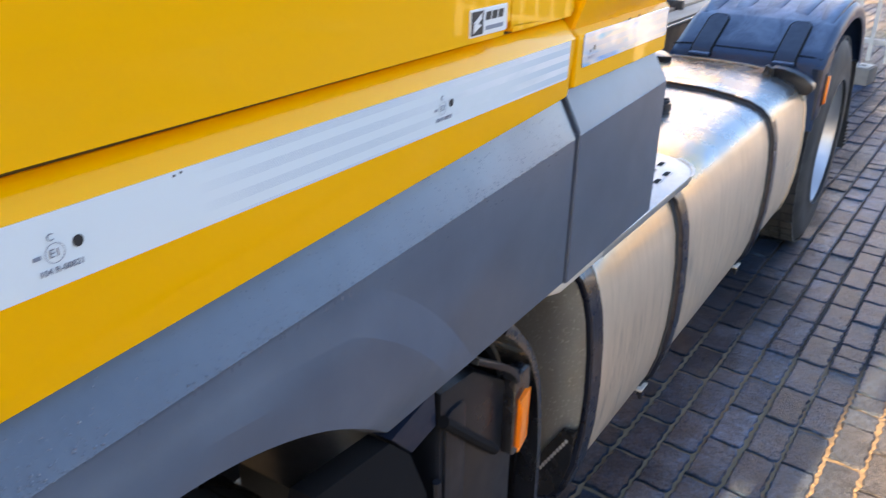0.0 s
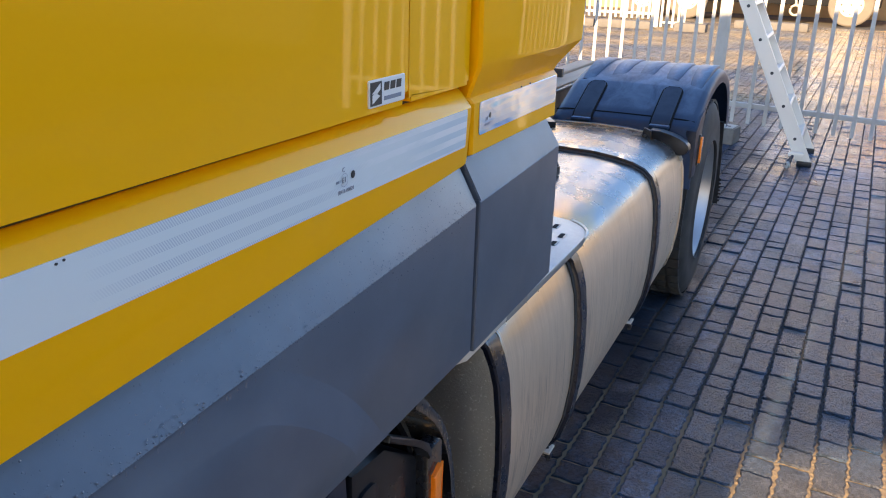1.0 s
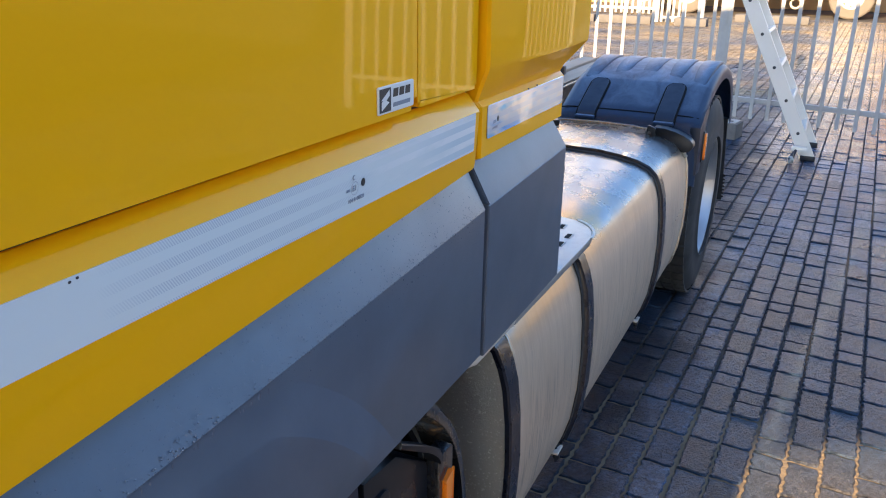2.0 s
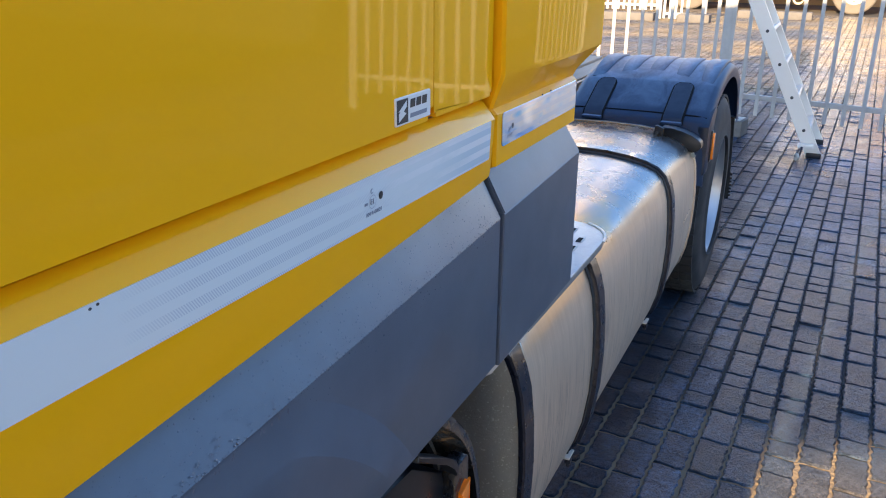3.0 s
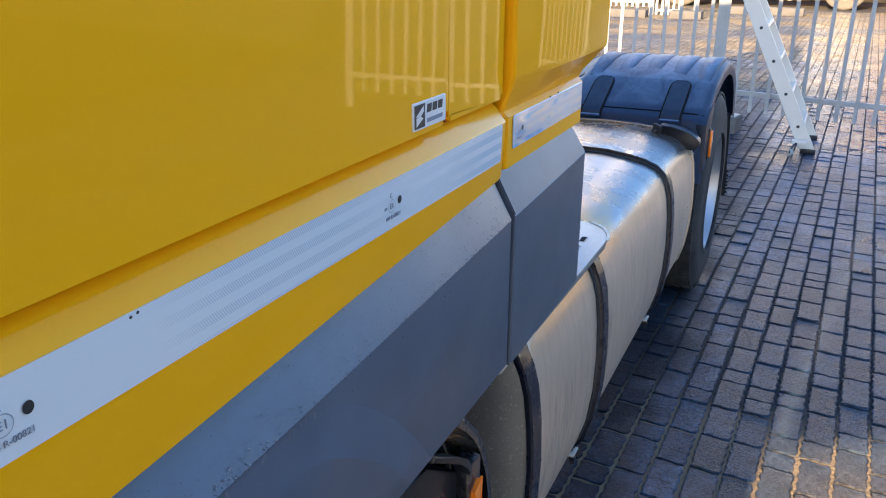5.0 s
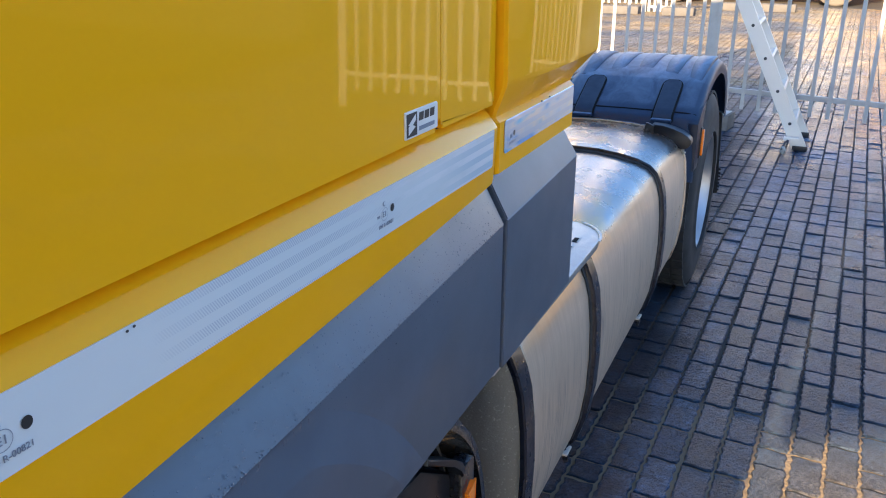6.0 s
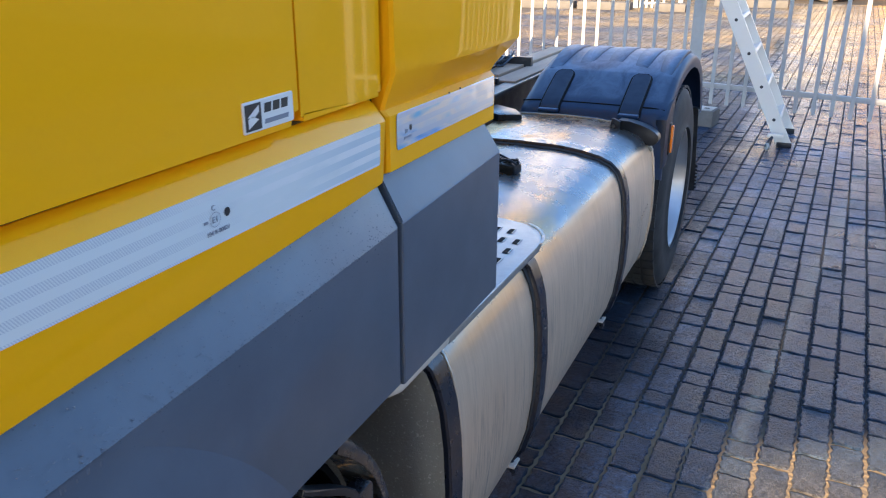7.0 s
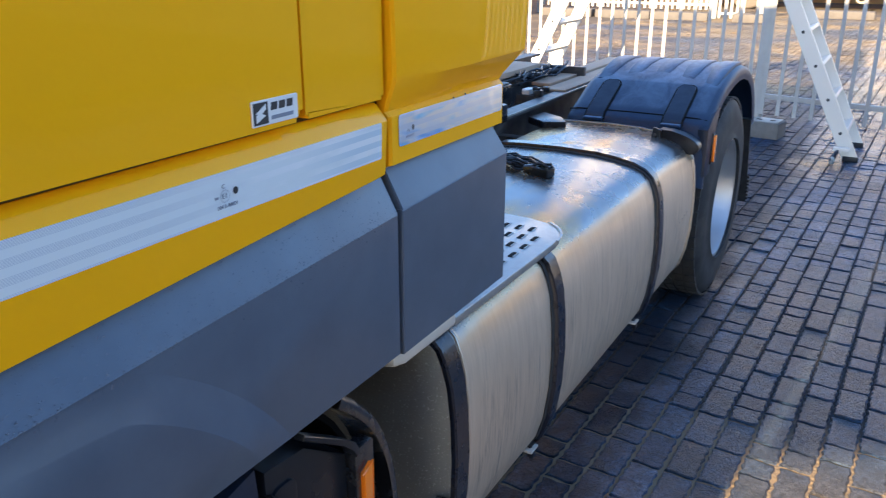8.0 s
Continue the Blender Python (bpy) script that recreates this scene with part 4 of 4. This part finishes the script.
# ridges on top
for x in (-0.60, -0.47, -0.34, -0.21, -0.09):
    line = [(2.80 + 0.06 * k, 0) for k in range(11)]
    span = []
    for y, _z in line:
        for (ya, za), (yb, zb) in zip(profile, profile[1:]):
            if ya <= y <= yb:
                span.append((y, za + (zb - za) * (y - ya) / (yb - ya)))
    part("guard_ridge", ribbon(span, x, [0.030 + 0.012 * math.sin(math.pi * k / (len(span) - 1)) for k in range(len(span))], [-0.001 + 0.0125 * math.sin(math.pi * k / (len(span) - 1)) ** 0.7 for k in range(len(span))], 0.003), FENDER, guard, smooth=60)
# outer skirt and front corner with marker
part("guard_skirt", prism([(2.505, 0.745), (2.505, 0.955), (2.60, 1.005), (2.72, 1.03), (2.66, 0.93), (2.635, 0.86), (2.62, 0.76), (2.60, 0.74)], "x", -0.065, -0.019, 0.006, 2), PLATE, guard)
marker = part("side_marker", prism(rounded(2.595, 0.785, 2.632, 0.925, 0.006), "x", -0.03, -0.012, 0.003, 2), BLACK, truck)
part("lens", prism(rounded(2.600, 0.795, 2.628, 0.915, 0.005), "x", -0.014, -0.002, 0.004, 2), AMBER, marker, "amber marker lens")
# mud flap with a toothed outer edge
teeth = [(-0.60, 0.86), (-0.045, 0.86), (-0.035, 0.45)]
for k in range(7):
    z = 0.44 - 0.022 * k
    teeth += [(-0.022, z), (-0.022, z - 0.010), (-0.032, z - 0.012), (-0.032, z - 0.021)]
teeth += [(-0.03, 0.28), (-0.60, 0.28)]
bm = prism(teeth, "y", 0.0, 0.012)
for v in bm.verts:
    v.co.y += 3.745 + (0.83 - v.co.z) * 0.21
part("mud_flap", bm, RUBBER, truck, "black rubber mud flap")
wheel(REAR, "rear_wheel", "outer rear wheel with a silver rim")
wheel((-0.36, REAR[1], REAR[2]), "rear_wheel", "inner rear wheel")

# ---- chassis ----
for x in (-0.85, -1.65):
    part("frame_rail", prism([(x - 0.04, 0.72), (x + 0.04, 0.72), (x + 0.04, 0.735), (x - 0.028, 0.735), (x - 0.028, 0.985), (x + 0.04, 0.985), (x + 0.04, 1.0), (x - 0.04, 1.0)], "y", -1.5, 4.4, 0.002, 1), GALV, truck, "dark chassis rail")
for y in (0.9, 2.1, 3.0, 3.9):
    part("cross_member", box((-1.65, y - 0.06, 0.78), (-0.88, y + 0.06, 0.96), 0.01), GALV, truck)
part("axle_beam", tube([(-2.3, 3.075, 0.506), (-0.3, 3.075, 0.506)], 0.09, 16), GALV, truck)
part("catwalk", box((-1.60, 2.55, 1.055), (-1.14, 3.30, 1.085), 0.004), TAN_TOP, truck, "tan timber platform on the chassis")
part("fifth_wheel", box((-1.30, 3.43, 0.93), (-0.93, 3.47, 1.058), 0.006), GALV, truck, "dark cross plate on the chassis")
# tan strips: sunlight on the dusty rail top, put into colour
part("rail_sunlit_top", box((-0.955, 2.90, 1.001), (-0.835, 4.3, 1.009), 0.002), TAN_TOP, truck, "sunlit dusty top of the chassis rail, painted tan")
part("rail_sunlit_top", box((-1.075, 3.02, 1.001), (-0.970, 4.3, 1.018), 0.002), TAN_TOP, truck, "sunlit dusty top of the chassis rail, painted tan")
part("box_side", box((-1.16, 2.56, 0.92), (-1.13, 3.30, 1.05), 0.004), GALV, truck)
part("box_front", box((-1.58, 2.535, 0.93), (-1.14, 2.555, 1.052), 0.004), GALV, truck)
rnd = random.Random(9)
for k in range(16):
    x0, y0 = -1.06 - rnd.uniform(0, 0.12), 2.78 + rnd.uniform(0, 0.3)
    ph = rnd.uniform(0, 6)
    pts = [(x0 + 0.05 * math.sin(i * 0.8 + ph) + rnd.uniform(-0.01, 0.01), y0 + 0.06 * i, 1.025 + 0.03 * rnd.random() + 0.025 * math.sin(i * 0.7 + ph)) for i in range(9)]
    part("air_hose", tube(pts, rnd.choice((0.003, 0.0045, 0.006)), 7), rnd.choice((BLACK, STEEL, BLACK, GALV)), truck)
for k in range(6):
    x0, y0 = -1.02 - 0.05 * k, 2.0 + 0.12 * k
    pts = [(x0 + 0.02 * math.sin(i + k), y0 + 0.09 * i, 0.93 + 0.04 * math.sin(i * 0.6 + k)) for i in range(8)]
    part("air_hose", tube(pts, 0.008, 7), BLACK, truck)
fork = part("bracket", prism([(2.36, 0.90), (2.44, 0.90), (2.435, 0.955), (2.365, 0.955)], "x", -1.035, -0.965, 0.006, 2), PALE, truck)
part("bracket_ear", box((-1.040, 2.365, 0.95), (-1.020, 2.435, 1.000), 0.005), PALE, fork)
part("bracket_ear", box((-0.978, 2.365, 0.95), (-0.958, 2.435, 1.000), 0.005), PALE, fork)
valve = part("connector", prism(rounded(-1.00, 2.72, -0.955, 2.79, 0.01), "z", 1.0, 1.028, 0.006, 2), PALE, truck)
part("cap", moved(lathe([(-0.012, 0.0), (-0.012, 0.014), (0.012, 0.012), (0.012, 0.0)], 12), Matrix.Translation((-0.93, 2.74, 1.03))), BLACK, valve)
for x, y in ((-0.905, 2.72),):
    nut = part("clamp", prism(rounded(x - 0.020, y - 0.022, x + 0.020, y + 0.022, 0.008), "z", 0.995, 1.030, 0.005, 2), BLACK, truck)
    part("clamp_bolt", moved(lathe([(-0.008, 0.0), (-0.008, 0.009), (0.008, 0.009), (0.008, 0.0)], 8), Matrix.Translation((x, y, 1.033)) @ Matrix.Rotation(radians(90), 4, "Y")), STEEL, nut)
jbox = part("junction_box", prism(rounded(-1.15, 2.60, -1.05, 2.72, 0.012), "z", 0.98, 1.05, 0.008, 2), BLACK, truck)
part("box_lid", prism(rounded(-1.14, 2.61, -1.06, 2.71, 0.01), "z", 1.0505, 1.058, 0.003, 1), GALV, jbox)
for x, y in ((-0.985, 2.80), (-0.925, 2.86)):
    part("clamp", prism(rounded(x - 0.016, y - 0.020, x + 0.016, y + 0.020, 0.007), "z", 0.998, 1.026, 0.005, 2), BLACK, truck)
part("tank_stay", prism([(-0.80, 2.36), (-0.69, 2.275), (-0.60, 2.32), (-0.66, 2.42), (-0.78, 2.50)], "z", 0.935, 0.968, 0.005, 2), BLACK, truck)
part("rail_edge", box((-0.812, 1.2, 0.996), (-0.806, 4.3, 1.004), 0.001), ALU_DULL, truck)
part("valve_block", box((-0.90, 2.02, 0.98), (-0.80, 2.14, 1.06), 0.012), BLACK, truck)
part("valve_block", box((-1.05, 2.25, 1.0), (-0.95, 2.36, 1.08), 0.012), GALV, truck)
part("tank_arm", box((-0.90, 2.20, 0.86), (-0.66, 2.26, 0.90), 0.006), GALV, truck)
part("tank_arm", box((-0.90, 1.20, 0.80), (-0.66, 1.28, 0.86), 0.006), GALV, truck)
part("air_tank", moved(lathe([(-0.3, 0.0), (-0.3, 0.09), (-0.26, 0.12), (0.26, 0.12), (0.3, 0.09), (0.3, 0.0)], 24), Matrix.Translation((-1.3, 1.5, 0.7))), GALV, truck)

# ---- white palisade fence ----
fence = thing("fence", "white painted steel palisade fence across the yard", "fence", (-0.585, 7.51, 0))
fence.rotation_euler = (0, 0, radians(-13.1))
pk = None
for k in range(-62, 22):
    x = 1.022 + 0.160 * k
    if pk is None:
        pk = part("picket", prism([(-0.018, 0), (0.018, 0), (0.018, 0.003), (0.007, 0.012), (-0.007, 0.012), (-0.018, 0.003)], "z", 0.165, 1.95), WHITE, fence)
        pk.location = (x, -0.02, 0)
    else:
        o = pk.copy()
        scene.collection.objects.link(o)
        o.location = (x, -0.02, 0)
for z in (0.338, 1.70):
    part("rail", box((-9.1, 0.0, z - 0.024), (4.53, 0.035, z + 0.024), 0.004), WHITE, fence)
for x in (-6.0, -3.0, 0.0, 3.0, 4.55):
    part("post", box((x - 0.045, -0.01, -0.02), (x + 0.045, 0.080, 2.1), 0.006), WHITE, fence)

# ---- A-frame ladder ----
ladder = thing("ladder", "tall aluminium A-frame ladder standing on castors", "ladder", (-1.1, 6.75, 0))
for s, foot_x, slope in ((1, 0.372, -0.497), (-1, -2.87, 0.482)):
    for y in (6.50, 7.13):
        bm = bmesh.new()
        b0, b1 = Vector((foot_x, y, 0.02)), Vector((foot_x + slope * 3.06, y, 3.08))
        dz = (b1 - b0).normalized()
        m = Matrix.Translation(b0) @ dz.to_track_quat("Z", "Y").to_matrix().to_4x4()
        ln = (b1 - b0).length
        prism([(-0.016, -0.058), (0.016, -0.058), (0.016, -0.048), (0.004, -0.038), (0.004, 0.038), (0.016, 0.048), (0.016, 0.058), (-0.016, 0.058)], "z", 0.0, ln, 0, 1, bm)
        rot = Matrix.Rotation(math.atan2(slope, 1), 4, "Y")
        bm.transform(Matrix.Translation(b0) @ rot @ Matrix.Rotation(radians(90), 4, "Z"))
        st = part("stile", bm, ALU_CLEAN, ladder)
        st.matrix_parent_inverse = Matrix.Translation((1.1, -6.75, 0))
        part("foot", moved(box((-0.062, -0.024, -0.02), (0.062, 0.024, 0.028), 0.008), Matrix.Translation(b0)), BLACK, st)
        for k in range(10):
            z = 0.235 + 0.271 * k
            c = b0 + (b1 - b0) * ((z - 0.02) / 3.06)
            bm = bmesh.new()
            bmesh.ops.create_cone(bm, cap_ends=True, segments=10, radius1=0.016, radius2=0.013, depth=0.008)
            bm.transform(Matrix.Translation((c.x, c.y - 0.016, c.z)) @ Matrix.Rotation(radians(90), 4, "X"))
            part("rung_cap", bm, INK, st)
    for k in range(10):
        z = 0.235 + 0.271 * k
        x = foot_x + slope * (z - 0.02)
        b = box((-0.018, 6.50, -0.018), (0.060, 7.13, 0.014), 0.008)
        r = part("rung", moved(b, Matrix.Translation((x, 0, z)) @ Matrix.Rotation(math.atan2(slope, 1), 4, "Y")), ALU_CLEAN, ladder)
        r.matrix_parent_inverse = Matrix.Translation((1.1, -6.75, 0))
bm = lathe([(-0.012, 0.0), (-0.012, 0.026), (-0.007, 0.033), (0.007, 0.033), (0.012, 0.026), (0.012, 0.0)], 20)
cw = part("castor", moved(bm, Matrix.Translation((0.245, 6.33, 0.034)) @ Matrix.Rotation(radians(35), 4, "Z")), ALU_DULL, ladder, "pale castor wheel")
cw.matrix_parent_inverse = Matrix.Translation((1.1, -6.75, 0))
part("castor_fork", tube([(0.262, 6.343, 0.034), (0.270, 6.35, 0.075), (0.280, 6.40, 0.118)], 0.007), STEEL, cw)
part("castor_fork", tube([(0.228, 6.325, 0.034), (0.245, 6.34, 0.078), (0.275, 6.40, 0.118)], 0.007), STEEL, cw)
br = part("stabiliser", box((0.235, 6.385, 0.10), (0.36, 6.44, 0.135), 0.006), ALU_CLEAN, ladder)
br.matrix_parent_inverse = Matrix.Translation((1.1, -6.75, 0))

# ---- concrete block by the fence ----
block = thing("concrete_block", "grey concrete block standing on the paving", "block", (-0.40, 7.24, 0))
part("body", moved(box((-0.19, -0.13, -0.004), (0.12, 0.13, 0.150), 0.012, 2), Matrix.Rotation(radians(-8), 4, "Z")), CONCRETE, block)
part("cap_plate", moved(box((-0.165, -0.11, 0.1505), (0.095, 0.11, 0.157), 0.003), Matrix.Rotation(radians(-8), 4, "Z")), ALU_DULL, block)
for x in (-0.10, 0.03):
    part("lifting_hole", moved(box((x - 0.025, -0.03, 0.1555), (x + 0.025, 0.01, 0.1580), 0.0), Matrix.Rotation(radians(-8), 4, "Z")), DARK, block)

# ---- far side of the yard ----
low_fence = thing("low_fence", "low white picket fence behind dark kerb stones across the yard", "fence", (-6.5, 22.0, 0))
for k in range(33):
    part("picket", box((-2.5 + 0.15 * k, -0.02, 0.21), (-2.44 + 0.15 * k, 0.02, 1.2)), WHITE, low_fence)
for z in (0.34, 1.0):
    part("rail", box((-2.55, 0.021, z - 0.035), (2.42, 0.05, z + 0.035)), WHITE, low_fence)
for x in (-2.6, 0.0, 2.40):
    part("post", box((x - 0.06, -0.05, -0.02), (x + 0.06, 0.05, 1.25), 0.01), WHITE, low_fence)
low_gate = thing("low_gate", "low white picket gate standing on the paving", "gate", (-3.65, 21.9, 0))
for k in range(5):
    part("picket", box((-0.33 + 0.15 * k, -0.02, 0.02), (-0.27 + 0.15 * k, 0.02, 1.2)), WHITE, low_gate)
for z in (0.14, 1.0):
    part("rail", box((-0.34, 0.021, z - 0.03), (0.34, 0.05, z + 0.03)), WHITE, low_gate)
bollard = thing("bollard", "plain white steel bollard by the low gate", "bollard", (-2.98, 22.3, 0))
part("post", lathe([(-0.02, 0.0), (-0.02, 0.07), (1.0, 0.07), (1.05, 0.05), (1.05, 0.0)], 20), WHITE, bollard).rotation_euler = (0, radians(-90), 0)
KERB = material("dark_kerb", (0.12, 0.11, 0.10), 0.85)
plug(KERB, "Base Color", mix(KERB, noise_tex(KERB, 5, 6), (0.05, 0.046, 0.042), (0.12, 0.11, 0.10)))
for x, length, mat, label in ((-7.9, 1.5, KERB, "long dark kerb stone on the paving"), (-6.3, 1.5, KERB, "long dark kerb stone on the paving"), (-4.75, 1.4, KERB, "long dark kerb stone on the paving"), (-3.05, 0.8, KERB, "grey kerb stone by the low gate"), (-1.3, 1.9, KERB, "grey kerb stone on the paving")):
    kerb = thing("kerb_stone", label, "kerb", (x, 21.2 if x < -2 else 23.6, 0), "kerb stones")
    part("stone", box((-length / 2, -0.2, -0.02), (length / 2, 0.2, 0.2), 0.04), mat, kerb)
far_wall = ob_from("wall_far", box((-30, 31, 0), (34, 31.3, 3.6)), RUST)
tagged(far_wall, "brown boundary wall at the far end of the yard", "wall", kind="structure")
wall_left = ob_from("wall_left", box((-30, 20.6, -0.02), (-9.0, 21.0, 3.2)), RUST)
tagged(wall_left, "brown wall along the muddy side of the yard", "wall", kind="structure")
DUSTY = material("dusty_tyre", (0.2, 0.16, 0.12), 0.85)
plug(DUSTY, "Base Color", mix(DUSTY, noise_tex(DUSTY, 4, 5), (0.07, 0.058, 0.045), (0.13, 0.11, 0.085)))
CREAM = material("cream_wheel_paint", (0.30, 0.26, 0.19), 0.5)


def far_truck(x, y, paint):
    t = thing("parked_truck", "parked truck in low sun across the yard", "truck", (x, y, 0), "parked trucks")
    part("chassis", box((-4.0, 0.1, 0.55), (4.0, 2.3, 1.0), 0.05), DARK, t)
    part("body", box((-3.9, 0.0, 1.05), (2.2, 2.4, 3.4), 0.06), paint, t)
    part("cab", box((2.3, 0.0, 0.8), (4.2, 2.4, 3.0), 0.15, 3), paint, t)
    for wx in (-2.9, -1.5, 3.2):
        m = Matrix.Translation((wx, -0.03, 0.62)) @ Matrix.Rotation(radians(90), 4, "Z")
        w = part("wheel", moved(lathe([(0.0, 0.34), (0.0, 0.58), (0.03, 0.62), (0.27, 0.62), (0.3, 0.58), (0.3, 0.34)], 32), m), DUSTY, t)
        part("rim", moved(lathe([(0.02, 0.02), (0.02, 0.24), (0.0, 0.35), (0.05, 0.35), (0.08, 0.02)], 28), m), CREAM, w)
        for k in range(8):
            a = 2 * math.pi * k / 8
            part("rim_hole", moved(moved(lathe([(-0.004, 0.0), (-0.004, 0.03), (0.004, 0.03), (0.004, 0.0)], 8), Matrix.Translation((0.018, 0.27 * math.cos(a), 0.27 * math.sin(a)))), m), DARK, w)
    return t


parked = far_truck(-2.6, 26.6, PALE)
ring = part("tow_ring", tube([(1.72 + 0.14 * math.cos(2 * math.pi * k / 20), -0.5, 0.42 + 0.14 * math.sin(2 * math.pi * k / 20)) for k in range(21)], 0.035, 8), CREAM, parked, "pale round tow ring")
part("ring_bar", tube([(1.72, -0.5, 0.58), (1.70, -0.45, 0.80), (1.70, 0.15, 0.95)], 0.035, 8), CREAM, ring)
far_truck(7.2, 26.0, PALE)

# ---- pavers: each with a zigzag long edge ----
PW, PL = 0.1125, 0.225
random.seed(7)


def paver_mesh(length, seed):
    """A worn top face with a chipped zigzag long edge, rounded off and falling into the joint."""
    rnd = random.Random(seed)
    n = 9 if length > 0.2 else 5
    amp, g = 0.0066, 0.0040
    ys = [g + (length - 2 * g) * i / (n - 1) for i in range(n)]
    zig = [amp * (0.5 if i % 2 else -0.5) for i in range(n)]
    right = [(PW - g + z, y) for y, z in zip(ys, zig)]
    left = [(g + z, y) for y, z in zip(ys, zig)]
    wave = (0.0035, 0.0, -0.0035)
    ends = [(PW * (0.75 - 0.25 * k), length - g - wave[k] + rnd.gauss(0, 0.0010)) for k in range(3)], [(PW * (0.25 + 0.25 * k), g + wave[k] + rnd.gauss(0, 0.0010)) for k in range(3)]
    loop = right + ends[0] + left[::-1] + ends[1]
    cx, cy = PW / 2, length / 2
    m = len(loop)
    wear = [abs(rnd.gauss(0, 0.0015)) for _ in loop]
    v = []
    for inset, z in ((0.0060, 0.0), (0.0020, -0.0030), (-0.0006, -0.017)):
        for (x, y), w in zip(loop, wear):
            k = inset + w
            v.append((cx + (x - cx) * (1 - k / cx), cy + (y - cy) * (1 - k / cy), z + rnd.uniform(-0.0007, 0.0007)))
    f = [tuple(range(m))]
    for r in range(2):
        for i in range(m):
            j = (i + 1) % m
            f.append((r * m + i, (r + 1) * m + i, (r + 1) * m + j, r * m + j))
    return v, f


MESHES = {}
for kind_, length in (("long", PL), ("half", PL / 2)):
    for s in range(8):
        v, f = paver_mesh(length, s)
        me = bpy.data.meshes.new("paver")
        me.from_pydata(v, [], f)
        me.polygons.foreach_set("use_smooth", [len(q) == 4 for q in f])
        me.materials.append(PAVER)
        MESHES[kind_, s] = (me, v, f)

X0, X1, Y0, Y1 = -6.951, 6.5, -4.6, 25.5
LEAN = 0.033      # the rows run slightly askew to the truck
all_v, all_f = [], []
made = 0
for c in range(int((X1 - X0) / PW)):
    x = X0 + c * PW
    y = Y0 + (PL / 2 if c % 2 else 0)
    while y < Y1:
        kind_ = "half" if random.random() < 0.22 else "long"
        length = PL if kind_ == "long" else PL / 2
        me, v, f = MESHES[kind_, random.randrange(8)]
        lift = 0.003 * noise.noise(Vector((x * 0.9, y * 0.9, 3))) + random.uniform(-0.0022, 0.0022)
        slack = 0.012 if y < 3.6 else 0.019
        tx, ty = random.gauss(0, slack), random.gauss(0, slack)
        if 0.10 < x < 1.20 and 0.9 < y < 3.6 and made < 300:
            o = new("paver", me)
            o.parent = pavement
            o.location, o.rotation_euler = (x + LEAN * y + random.gauss(0, 0.0012), y, lift), (ty, -tx, random.gauss(-LEAN, 0.008))
            made += 1
        elif not (x < -2.8 and y < 4.0) and not (x > 4.2 and y > 12.0):
            base = len(all_v)
            turn = random.gauss(-LEAN, 0.008)
            all_v += [(x + LEAN * y + a - turn * (b - 0.1), y + b + turn * (a - 0.056), z + lift + tx * (a - 0.056) + ty * (b - 0.1)) for a, b, z in v]
            all_f += [tuple(base + i for i in q) for q in f]
        y += length
me = bpy.data.meshes.new("pavers")
me.from_pydata(all_v, [], all_f)
me.polygons.foreach_set("use_smooth", [len(q) == 4 for q in all_f])
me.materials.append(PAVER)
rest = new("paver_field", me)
rest.parent = pavement
tagged(rest, kind="stuff")
